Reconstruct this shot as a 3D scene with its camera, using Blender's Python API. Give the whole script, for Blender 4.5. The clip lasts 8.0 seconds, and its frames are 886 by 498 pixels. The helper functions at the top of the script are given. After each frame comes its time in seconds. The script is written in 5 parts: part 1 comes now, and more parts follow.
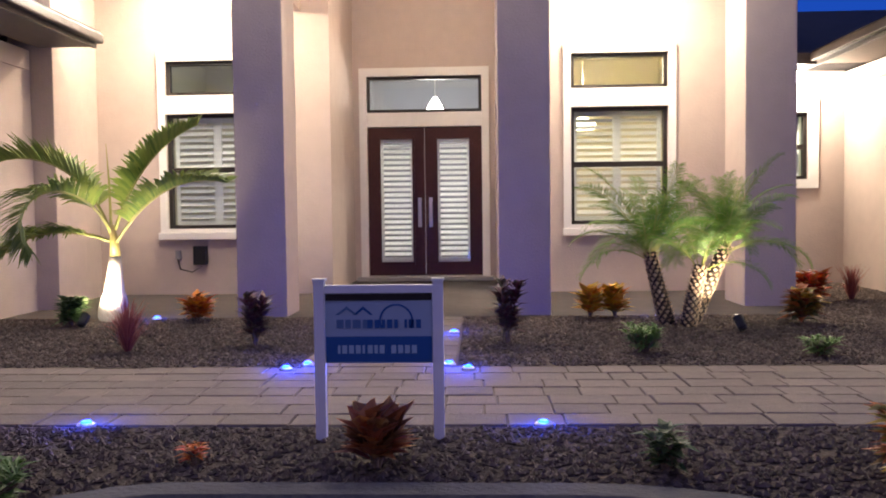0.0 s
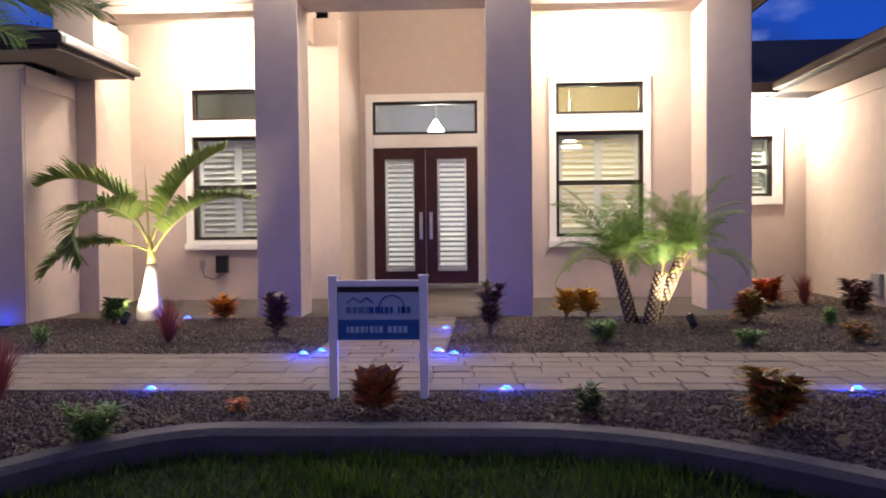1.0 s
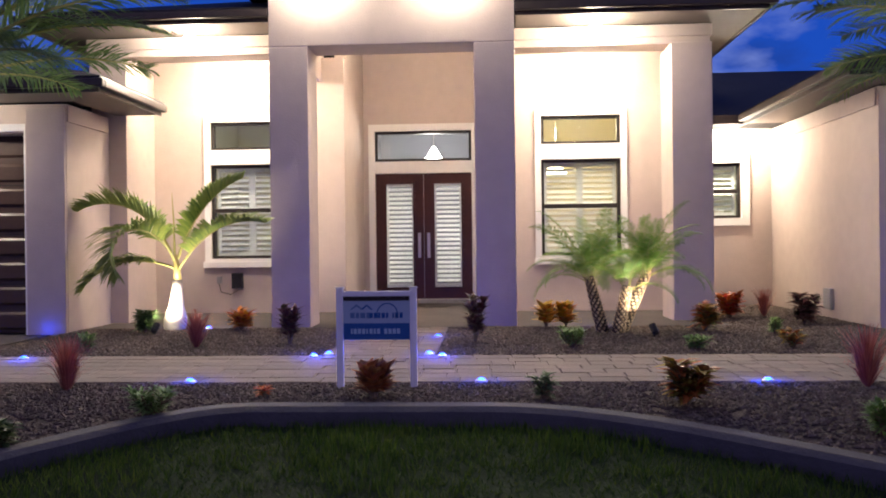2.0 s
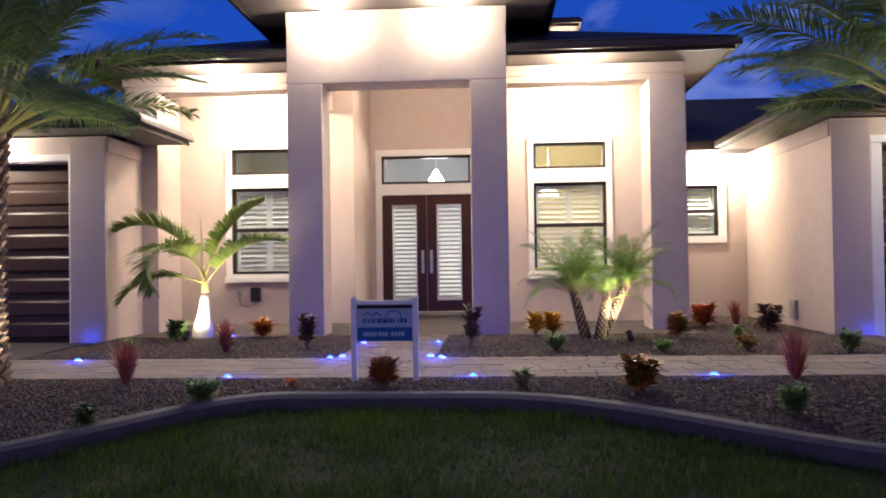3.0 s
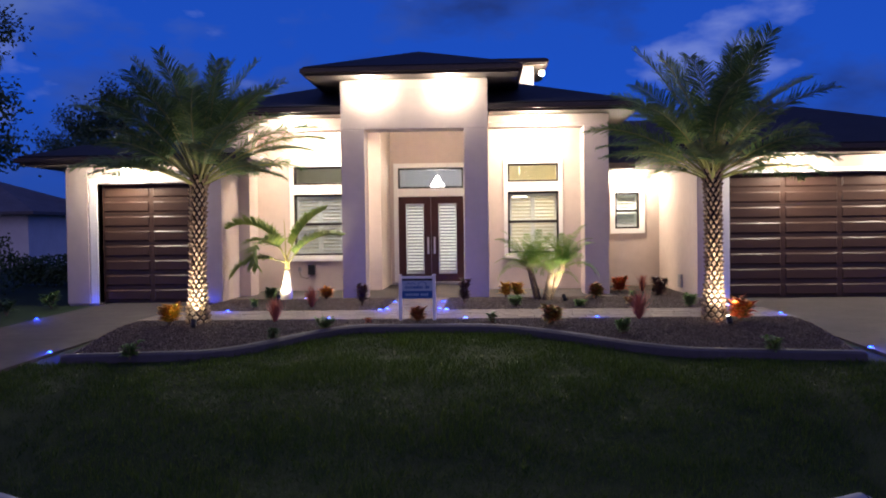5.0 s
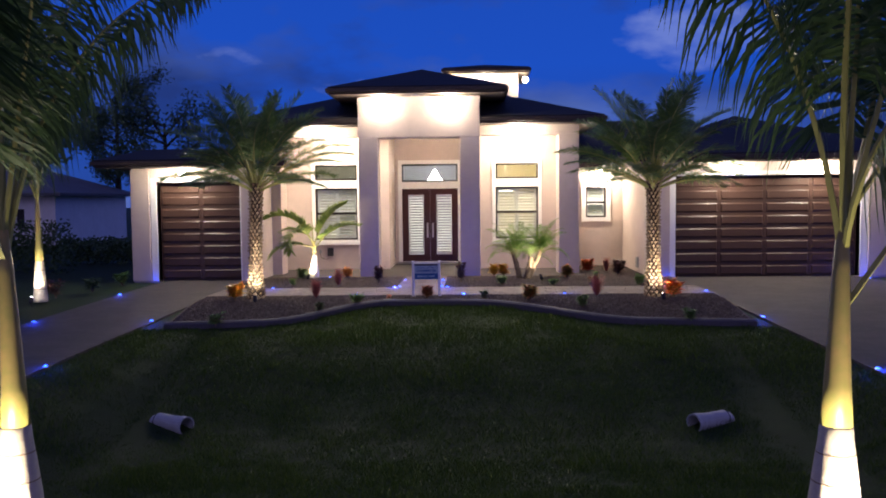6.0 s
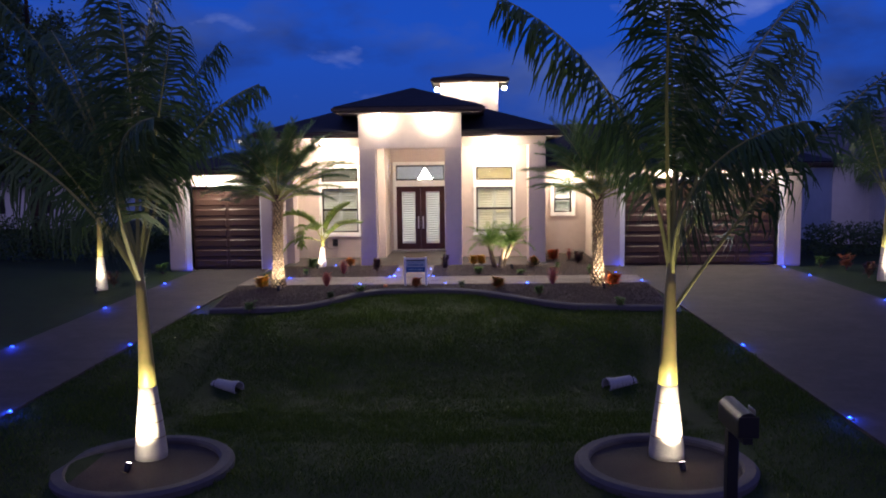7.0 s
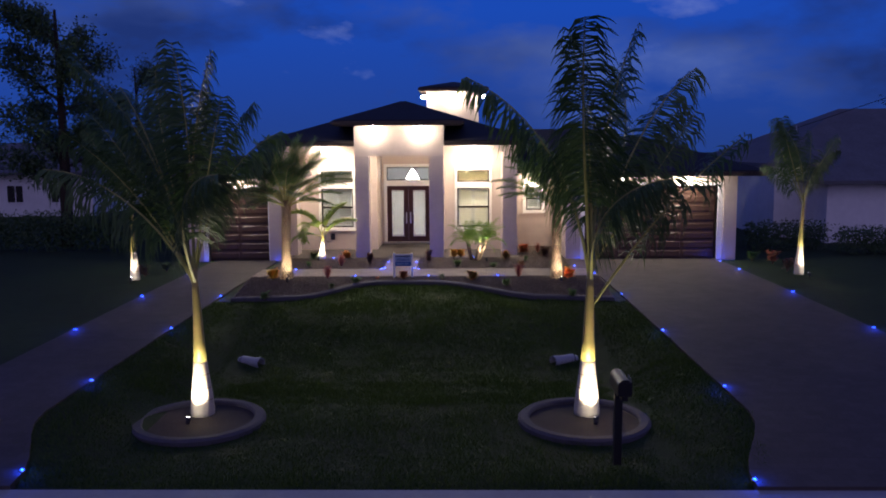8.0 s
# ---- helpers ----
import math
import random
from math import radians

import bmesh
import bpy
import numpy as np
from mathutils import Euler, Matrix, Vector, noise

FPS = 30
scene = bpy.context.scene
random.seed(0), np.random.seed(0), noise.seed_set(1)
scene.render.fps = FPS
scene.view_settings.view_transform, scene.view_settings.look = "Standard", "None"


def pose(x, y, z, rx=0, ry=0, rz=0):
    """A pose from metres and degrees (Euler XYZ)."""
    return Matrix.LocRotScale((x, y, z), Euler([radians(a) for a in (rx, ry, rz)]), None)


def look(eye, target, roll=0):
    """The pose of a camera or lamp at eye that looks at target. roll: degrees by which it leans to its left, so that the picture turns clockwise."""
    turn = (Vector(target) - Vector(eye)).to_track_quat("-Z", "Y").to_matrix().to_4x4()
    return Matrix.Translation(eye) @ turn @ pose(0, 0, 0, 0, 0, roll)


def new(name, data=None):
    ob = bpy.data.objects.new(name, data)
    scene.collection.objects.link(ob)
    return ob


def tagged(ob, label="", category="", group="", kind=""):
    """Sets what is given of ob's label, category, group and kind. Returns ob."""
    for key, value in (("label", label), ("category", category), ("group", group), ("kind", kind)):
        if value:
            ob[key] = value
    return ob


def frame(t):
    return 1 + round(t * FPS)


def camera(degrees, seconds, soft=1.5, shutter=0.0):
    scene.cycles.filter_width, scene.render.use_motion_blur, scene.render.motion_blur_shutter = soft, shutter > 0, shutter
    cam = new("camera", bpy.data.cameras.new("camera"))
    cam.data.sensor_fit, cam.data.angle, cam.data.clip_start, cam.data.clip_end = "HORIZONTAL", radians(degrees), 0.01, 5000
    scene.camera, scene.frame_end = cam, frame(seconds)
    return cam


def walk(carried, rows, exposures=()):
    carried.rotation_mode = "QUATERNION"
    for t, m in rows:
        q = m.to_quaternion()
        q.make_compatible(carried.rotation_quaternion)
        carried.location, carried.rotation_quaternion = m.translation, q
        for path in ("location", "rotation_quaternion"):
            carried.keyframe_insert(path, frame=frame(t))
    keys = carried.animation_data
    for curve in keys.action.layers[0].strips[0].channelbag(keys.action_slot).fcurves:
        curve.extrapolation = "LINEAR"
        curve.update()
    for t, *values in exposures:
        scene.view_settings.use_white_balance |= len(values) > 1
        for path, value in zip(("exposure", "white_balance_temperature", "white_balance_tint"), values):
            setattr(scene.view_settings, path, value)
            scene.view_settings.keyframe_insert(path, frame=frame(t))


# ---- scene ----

# ------------------------------------------------------------------ camera
cam = camera(57.1, 8.0, soft=1.9)
PATH = [
    (0.0, (0.858, -13.238, 1.129), (0.771, -11.242, 1.040), -0.7),
    (1.0, (1.051, -14.434, 1.115), (0.947, -12.437, 1.061), -0.6),
    (1.5, (1.161, -15.087, 1.126), (1.052, -13.091, 1.090), -0.6),
    (3.0, (1.400, -16.861, 1.141), (1.274, -14.865, 1.171), -0.8),
    (3.5, (1.460, -17.926, 1.191), (1.329, -15.930, 1.221), -0.8),
    (4.0, (1.524, -19.454, 1.371), (1.398, -17.458, 1.363), -0.7),
    (4.5, (1.600, -21.220, 1.467), (1.479, -19.224, 1.440), -0.7),
    (6.0, (1.370, -27.120, 2.130), (1.300, -25.124, 2.011), -0.6),
    (6.5, (1.603, -29.248, 2.720), (1.532, -27.257, 2.552), -0.5),
    (7.0, (1.802, -31.324, 3.192), (1.741, -29.335, 2.996), -0.7),
    (7.5, (1.922, -33.153, 3.664), (1.874, -31.166, 3.441), -0.4),
    (8.0, (2.159, -35.250, 4.229), (2.121, -33.267, 3.978), -0.4),
]
walk(cam, [(t, look(eye, aim, roll)) for t, eye, aim, roll in PATH],
     exposures=[(0.0, 0.64), (3.0, 0.74), (4.5, 0.74), (6.5, 0.72), (8.0, 0.50)])

# ------------------------------------------------------------------ world and light
def build_world():
    world = bpy.data.worlds.new("dusk")
    scene.world = world
    world.use_nodes = True
    nt = world.node_tree
    nt.nodes.clear()
    N, L = nt.nodes.new, nt.links.new
    tc = N("ShaderNodeTexCoord")
    sep = N("ShaderNodeSeparateXYZ")
    L(tc.outputs["Generated"], sep.inputs[0])
    ramp = N("ShaderNodeValToRGB")
    e = ramp.color_ramp.elements
    e[0].position, e[0].color = 0.0, (0.010, 0.030, 0.150, 1)
    e[1].position, e[1].color = 0.75, (0.004, 0.020, 0.150, 1)
    m = e.new(0.16)
    m.color = (0.006, 0.040, 0.270, 1)
    L(sep.outputs["Z"], ramp.inputs[0])
    mp = N("ShaderNodeMapping")
    mp.inputs["Scale"].default_value = (1.0, 1.0, 2.2)
    mp.inputs["Location"].default_value = (0.35, 0.2, 0.1)
    L(tc.outputs["Generated"], mp.inputs[0])
    no = N("ShaderNodeTexNoise")
    no.inputs["Scale"].default_value, no.inputs["Detail"].default_value = 3.2, 7.0
    no.inputs["Roughness"].default_value = 0.55
    L(mp.outputs[0], no.inputs["Vector"])
    cr = N("ShaderNodeValToRGB")
    ce = cr.color_ramp.elements
    ce[0].position, ce[0].color = 0.49, (0, 0, 0, 1)
    ce[1].position, ce[1].color = 0.64, (0.9, 0.9, 0.9, 1)
    L(no.outputs["Fac"], cr.inputs[0])
    no2 = N("ShaderNodeTexNoise")
    no2.inputs["Scale"].default_value, no2.inputs["Detail"].default_value = 2.1, 5.0
    L(mp.outputs[0], no2.inputs["Vector"])
    cc = N("ShaderNodeValToRGB")
    de = cc.color_ramp.elements
    de[0].position, de[0].color = 0.42, (0.008, 0.018, 0.085, 1)
    de[1].position, de[1].color = 0.60, (0.045, 0.076, 0.235, 1)
    L(no2.outputs["Fac"], cc.inputs[0])
    mix = N("ShaderNodeMixRGB")
    L(cr.outputs[0], mix.inputs["Fac"])
    L(ramp.outputs[0], mix.inputs[1])
    L(cc.outputs[0], mix.inputs[2])
    # small pale cumulus heads low over the roofs
    puff = N("ShaderNodeTexNoise")
    puff.inputs["Scale"].default_value, puff.inputs["Detail"].default_value = 5.5, 6.0
    L(mp.outputs[0], puff.inputs["Vector"])
    pr = N("ShaderNodeMapRange")
    pr.inputs["From Min"].default_value, pr.inputs["From Max"].default_value = 0.60, 0.70
    pr.inputs["To Max"].default_value = 0.75
    L(puff.outputs["Fac"], pr.inputs["Value"])
    mixp = N("ShaderNodeMixRGB")
    mixp.inputs[2].default_value = (0.090, 0.125, 0.330, 1)
    L(pr.outputs[0], mixp.inputs["Fac"])
    L(mix.outputs[0], mixp.inputs[1])
    # afterglow of the sunset on the street's side of the sky
    glow = N("ShaderNodeMapRange")
    glow.inputs["From Min"].default_value, glow.inputs["From Max"].default_value = 0.1, -0.9
    L(sep.outputs["Y"], glow.inputs["Value"])
    mix2 = N("ShaderNodeMixRGB")
    mix2.inputs[2].default_value = (0.152, 0.130, 0.274, 1)
    L(glow.outputs[0], mix2.inputs["Fac"])
    L(mixp.outputs[0], mix2.inputs[1])
    bg = N("ShaderNodeBackground")
    bg.inputs["Strength"].default_value = 1.18
    out = N("ShaderNodeOutputWorld")
    L(mix2.outputs[0], bg.inputs["Color"])
    L(bg.outputs[0], out.inputs[0])


build_world()
WARM = (1.0, 0.86, 0.68)
BLUE = (0.01, 0.05, 1.0)


def point_lamp(name, at, watts, color=WARM, radius=0.05):
    d = bpy.data.lights.new(name, "POINT")
    d.energy, d.color, d.shadow_soft_size = watts, color, radius
    o = new(name, d)
    o.location = at
    return o


def spot_lamp(name, at, aim, watts, angle=80, color=WARM, radius=0.04, blend=0.6):
    d = bpy.data.lights.new(name, "SPOT")
    d.energy, d.color, d.shadow_soft_size = watts, color, radius
    d.spot_size, d.spot_blend = radians(angle), blend
    o = new(name, d)
    o.matrix_world = look(at, aim)
    return o


EAVE_LAMPS = [(-1.04, -4.90, 4.93, 26), (0.77, -4.90, 4.93, 26), (-2.95, -4.30, 4.12, 60), (2.75, -4.30, 4.12, 60),
              (5.35, -1.60, 3.00, 75), (-6.40, -5.45, 3.00, 75), (8.15, -5.45, 3.00, 75), (10.55, -5.45, 3.00, 75),
              (1.95, 2.72, 6.62, 42), (0.58, 2.75, 6.50, 14), (3.36, 2.75, 6.50, 14)]
for lx, ly, lz, lw in EAVE_LAMPS:
    point_lamp("eave_lamp_light", (lx, ly, lz - 0.10), lw)
# the same floods throw their beams out over the beds and the lawn
for lx, ly, lz, lw in EAVE_LAMPS[:4]:
    spot_lamp("eave_flood_light", (lx, ly - 0.12, lz - 0.12), (lx * 1.3, -12.4, 0.0), 145, 92, blend=0.9)
for lx in (-2.75, 2.75):
    point_lamp("porch_can_light", (lx, -2.85, 4.00), 160, radius=0.08)
point_lamp("entry_can_light", (-0.05, -2.7, 4.70), 82, radius=0.08)
point_lamp("hall_pendant_light", (0.1, 1.6, 2.95), 60, (1.0, 0.94, 0.88), 0.2)
point_lamp("left_room_light", (-2.8, 0.6, 2.9), 12, (0.9, 0.95, 1.0), 0.2)
point_lamp("right_room_light", (2.8, -0.5, 3.2), 60, (1.0, 0.88, 0.58), 0.2)
point_lamp("bath_light", (5.4, 0.4, 2.3), 8, (0.8, 1.0, 0.9), 0.1)

# ------------------------------------------------------------------ materials
def mat(name, base, rough=0.8, scale=8.0, var=0.12, bump=0.0, bscale=60.0, metal=0.0, tint=None, stain=1.2, spec=0.3):
    m = bpy.data.materials.new(name)
    m.use_nodes = True
    nt = m.node_tree
    N, L = nt.nodes.new, nt.links.new
    p = nt.nodes["Principled BSDF"]
    p.inputs["Roughness"].default_value, p.inputs["Metallic"].default_value = rough, metal
    p.inputs["Specular IOR Level"].default_value = spec
    tc = N("ShaderNodeTexCoord")
    a, b = N("ShaderNodeTexNoise"), N("ShaderNodeTexNoise")
    a.inputs["Scale"].default_value, a.inputs["Detail"].default_value = scale, 6
    b.inputs["Scale"].default_value, b.inputs["Detail"].default_value = stain, 4
    L(tc.outputs["Object"], a.inputs["Vector"])
    L(tc.outputs["Object"], b.inputs["Vector"])
    add = N("ShaderNodeMath")
    add.operation = "ADD"
    L(a.outputs["Fac"], add.inputs[0])
    L(b.outputs["Fac"], add.inputs[1])
    r = N("ShaderNodeMapRange")
    r.inputs["From Min"].default_value, r.inputs["From Max"].default_value = 0.6, 1.4
    L(add.outputs[0], r.inputs["Value"])
    mx = N("ShaderNodeMixRGB")
    lo = [c * (1 - var) for c in base]
    hi = [min(1, c * (1 + var)) for c in (tint or base)]
    mx.inputs[1].default_value, mx.inputs[2].default_value = (*lo, 1), (*hi, 1)
    L(r.outputs[0], mx.inputs["Fac"])
    L(mx.outputs[0], p.inputs["Base Color"])
    if bump:
        c = N("ShaderNodeTexNoise")
        c.inputs["Scale"].default_value, c.inputs["Detail"].default_value = bscale, 5
        L(tc.outputs["Object"], c.inputs["Vector"])
        bp = N("ShaderNodeBump")
        bp.inputs["Strength"].default_value, bp.inputs["Distance"].default_value = bump, 0.02
        L(c.outputs["Fac"], bp.inputs["Height"])
        L(bp.outputs[0], p.inputs["Normal"])
    return m


def leaf_mat(name, colors, rough=0.5, by="island", trans=0.15):
    """Foliage: each leaf takes a colour of the list by chance."""
    m = bpy.data.materials.new(name)
    m.use_nodes = True
    nt = m.node_tree
    N, L = nt.nodes.new, nt.links.new
    p = nt.nodes["Principled BSDF"]
    p.inputs["Roughness"].default_value = rough
    p.inputs["Specular IOR Level"].default_value = 0.35
    if by == "island":
        src = N("ShaderNodeNewGeometry").outputs["Random Per Island"]
    else:
        src = N("ShaderNodeObjectInfo").outputs["Random"]
    ramp = N("ShaderNodeValToRGB")
    e = ramp.color_ramp.elements
    e[0].position, e[0].color = 0.0, (*colors[0], 1)
    e[1].position, e[1].color = 1.0, (*colors[-1], 1)
    for i, c in enumerate(colors[1:-1], 1):
        q = e.new(i / (len(colors) - 1))
        q.color = (*c, 1)
    L(src, ramp.inputs[0])
    L(ramp.outputs[0], p.inputs["Base Color"])
    tr = N("ShaderNodeBsdfTranslucent")
    L(ramp.outputs[0], tr.inputs["Color"])
    ms = N("ShaderNodeMixShader")
    ms.inputs[0].default_value = trans
    L(p.outputs[0], ms.inputs[1])
    L(tr.outputs[0], ms.inputs[2])
    L(ms.outputs[0], nt.nodes["Material Output"].inputs["Surface"])
    return m


def glow_mat(name, color, strength):
    m = bpy.data.materials.new(name)
    m.use_nodes = True
    p = m.node_tree.nodes["Principled BSDF"]
    p.inputs["Base Color"].default_value = (*color, 1)
    p.inputs["Emission Color"].default_value = (*color, 1)
    p.inputs["Emission Strength"].default_value = strength
    return m


def glass_mat():
    m = bpy.data.materials.new("window_glass")
    m.use_nodes = True
    nt = m.node_tree
    N, L = nt.nodes.new, nt.links.new
    nt.nodes.remove(nt.nodes["Principled BSDF"])
    t, g, f, x = N("ShaderNodeBsdfTransparent"), N("ShaderNodeBsdfGlossy"), N("ShaderNodeFresnel"), N("ShaderNodeMixShader")
    t.inputs[0].default_value = (0.95, 0.97, 0.97, 1)
    g.inputs["Roughness"].default_value = 0.02
    f.inputs["IOR"].default_value = 1.5
    L(f.outputs[0], x.inputs[0])
    L(t.outputs[0], x.inputs[1])
    L(g.outputs[0], x.inputs[2])
    L(x.outputs[0], nt.nodes["Material Output"].inputs["Surface"])
    return m


STUCCO = mat("beige_stucco", (0.52, 0.43, 0.374), 0.92, 5, 0.08, 0.22, 45, stain=0.6)
TRIM = mat("white_trim", (0.78, 0.76, 0.72), 0.7, 10, 0.04, 0.1, 50)
BRONZE = mat("dark_bronze", (0.022, 0.017, 0.015), 0.45, 12, 0.2)
FASCIA = mat("brown_fascia", (0.05, 0.038, 0.032), 0.4, 12, 0.15)
SOFFIT = mat("tan_soffit", (0.16, 0.13, 0.11), 0.7, 12, 0.1)
GARAGE = mat("brown_garage_door", (0.050, 0.027, 0.020), 0.38, 30, 0.15, 0.1, 120)
DOOR = mat("mahogany_door", (0.055, 0.018, 0.015), 0.35, 14, 0.2)
WHITE = mat("white_shutter", (0.8, 0.8, 0.76), 0.6, 10, 0.03)
ROOM = mat("pale_room_paint", (0.72, 0.66, 0.52), 0.9, 3, 0.04)
# room lining darkened to grey; the dim hall's shade is in this colour
HALL = mat("shaded_hall_lining", (0.26, 0.26, 0.28), 0.9, 3, 0.05)
GLASS = glass_mat()
METAL = mat("brushed_nickel", (0.6, 0.58, 0.55), 0.3, 30, 0.08, metal=1.0)
BLACK = mat("black_enamel", (0.012, 0.012, 0.013), 0.4, 20, 0.2)
LAMPGLOW = glow_mat("warm_lamp_glow", (1.0, 0.93, 0.8), 120)
BLUEGLOW = glow_mat("blue_led_glow", (0.02, 0.11, 1.0), 4.5)
CONCRETE = mat("grey_concrete", (0.33, 0.32, 0.31), 0.9, 12, 0.12, 0.3, 50)
CURB = mat("dark_concrete_curb", (0.075, 0.070, 0.077), 0.85, 9, 0.18, 0.4, 40)
GRAVELBED = mat("brown_gravel_bed", (0.078, 0.057, 0.046), 0.95, 30, 0.35, 0.9, 40)
SOIL = mat("dark_mulch", (0.045, 0.035, 0.03), 0.95, 30, 0.35, 0.8, 40)
LAWN = mat("lawn_soil", (0.015, 0.030, 0.006), 0.95, 3.0, 0.4, 0.6, 60, stain=0.35)
ASPHALT = mat("asphalt", (0.06, 0.06, 0.062), 0.9, 40, 0.25, 0.5, 90)
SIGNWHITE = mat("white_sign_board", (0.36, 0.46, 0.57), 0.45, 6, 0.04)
SIGNBLUE = mat("blue_sign_band", (0.02, 0.10, 0.30), 0.45, 6, 0.06)
SIGNINK = mat("navy_sign_ink", (0.11, 0.20, 0.35), 0.5, 6, 0.05)
SIGNPALE = mat("pale_sign_ink", (0.35, 0.5, 0.62), 0.5, 6, 0.05)
JOINT = mat("sandy_joint", (0.185, 0.152, 0.132), 0.95, 30, 0.2)
PIPE = mat("weathered_white_pipe", (0.36, 0.36, 0.36), 0.6, 10, 0.15)
PVC = mat("white_vinyl_post", (0.8, 0.8, 0.82), 0.4, 8, 0.03)
BARK = mat("palm_bark", (0.20, 0.14, 0.09), 0.95, 18, 0.35, 0.8, 30)
BOOT = leaf_mat("palm_boots", [(0.255, 0.170, 0.102), (0.357, 0.264, 0.170), (0.187, 0.119, 0.068)], 0.9, trans=0.0)
DARKBARK = mat("dark_palm_fibre", (0.035, 0.025, 0.018), 0.95, 18, 0.35, 0.8, 30)
ROYALBARK = mat("pale_ringed_trunk", (0.48, 0.42, 0.33), 0.85, 14, 0.15, 0.3, 30)
SHAFT = mat("green_crownshaft", (0.26, 0.28, 0.07), 0.45, 9, 0.25, tint=(0.30, 0.20, 0.07))
STALK = mat("yellow_green_stalk", (0.28, 0.27, 0.08), 0.5, 10, 0.2)
DATELEAF = leaf_mat("date_palm_leaf", [(0.060, 0.122, 0.037), (0.112, 0.194, 0.050), (0.172, 0.243, 0.060)], 0.5)
ROYALLEAF = leaf_mat("royal_palm_leaf", [(0.030, 0.069, 0.022), (0.062, 0.117, 0.030), (0.083, 0.138, 0.041)], 0.45)
BOTTLELEAF = leaf_mat("bottle_palm_leaf", [(0.113, 0.187, 0.038), (0.206, 0.281, 0.055), (0.281, 0.337, 0.075)], 0.4)
PYGMYLEAF = leaf_mat("pygmy_date_leaf", [(0.080, 0.180, 0.026), (0.150, 0.280, 0.040), (0.230, 0.345, 0.055)], 0.6)


def tile_roof_mat():
    m = mat("dark_roof_tile", (0.018, 0.017, 0.019), 0.75, 6, 0.3)
    nt = m.node_tree
    N, L = nt.nodes.new, nt.links.new
    tc = N("ShaderNodeTexCoord")
    br = N("ShaderNodeTexBrick")
    br.inputs["Scale"].default_value = 1.0
    br.inputs["Brick Width"].default_value, br.inputs["Row Height"].default_value = 0.33, 0.36
    br.inputs["Mortar Size"].default_value = 0.02
    L(tc.outputs["Object"], br.inputs["Vector"])
    bp = N("ShaderNodeBump")
    bp.inputs["Strength"].default_value, bp.inputs["Distance"].default_value = 0.6, 0.03
    L(br.outputs["Fac"], bp.inputs["Height"])
    bp.invert = True
    L(bp.outputs[0], nt.nodes["Principled BSDF"].inputs["Normal"])
    return m


ROOF = tile_roof_mat()


def paver_mat(name, by_object=True):
    # second tone: the same tan darkened, with the weaker driveway light put in
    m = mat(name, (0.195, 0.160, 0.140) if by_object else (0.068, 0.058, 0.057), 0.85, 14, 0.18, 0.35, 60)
    nt = m.node_tree
    N, L = nt.nodes.new, nt.links.new
    p = nt.nodes["Principled BSDF"]
    src = p.inputs["Base Color"].links[0].from_socket
    mul = N("ShaderNodeMixRGB")
    mul.blend_type, mul.inputs["Fac"].default_value = "MULTIPLY", 1.0
    ramp = N("ShaderNodeValToRGB")
    e = ramp.color_ramp.elements
    e[0].color, e[1].color = (0.84, 0.81, 0.79, 1), (1.08, 1.05, 1.02, 1)
    if by_object:
        L(N("ShaderNodeObjectInfo").outputs["Random"], ramp.inputs[0])
    else:
        tc, br = N("ShaderNodeTexCoord"), N("ShaderNodeTexBrick")
        br.inputs["Scale"].default_value = 1.0
        br.inputs["Brick Width"].default_value, br.inputs["Row Height"].default_value = 0.30, 0.20
        br.inputs["Mortar Size"].default_value, br.inputs["Mortar Smooth"].default_value = 0.006, 0.1
        br.inputs["Color1"].default_value, br.inputs["Color2"].default_value = (0.2, 0.2, 0.2, 1), (0.95, 0.95, 0.95, 1)
        br.inputs["Mortar"].default_value = (0.0, 0.0, 0.0, 1)
        L(tc.outputs["Object"], br.inputs["Vector"])
        L(br.outputs["Color"], ramp.inputs[0])
        bp = N("ShaderNodeBump")
        bp.inputs["Strength"].default_value, bp.inputs["Distance"].default_value = 0.5, 0.01
        bp.invert = True
        L(br.outputs["Fac"], bp.inputs["Height"])
        L(bp.outputs[0], p.inputs["Normal"])
    L(src, mul.inputs[1])
    L(ramp.outputs[0], mul.inputs[2])
    L(mul.outputs[0], p.inputs["Base Color"])
    return m


PAVER = paver_mat("tan_paver", True)
DRIVE = paver_mat("dimmed_pavers", False)
STONE = leaf_mat("river_stone", [(0.046, 0.034, 0.027), (0.085, 0.060, 0.047), (0.160, 0.122, 0.096), (0.063, 0.045, 0.038), (0.104, 0.070, 0.053)], 0.85, trans=0.0)
BLADE = leaf_mat("grass_blade", [(0.021, 0.052, 0.008), (0.046, 0.086, 0.013), (0.084, 0.116, 0.020)], 0.6, trans=0.5)

# ------------------------------------------------------------------ mesh helpers
def mesh_object(name, verts, faces, material, parent=None, label="", smooth=False):
    me = bpy.data.meshes.new(name)
    me.from_pydata(verts, [], faces)
    me.materials.append(material)
    if smooth:
        me.polygons.foreach_set("use_smooth", [True] * len(me.polygons))
    me.update()
    ob = new(name, me)
    if parent is not None:
        ob.parent = parent
    if label:
        ob["label"] = label
    return ob


def part(name, bm, material, parent=None, label="", smooth=False):
    me = bpy.data.meshes.new(name)
    bm.to_mesh(me)
    bm.free()
    me.materials.append(material)
    if smooth:
        me.polygons.foreach_set("use_smooth", [True] * len(me.polygons))
    ob = new(name, me)
    if parent is not None:
        ob.parent = parent
    if label:
        ob["label"] = label
    return ob


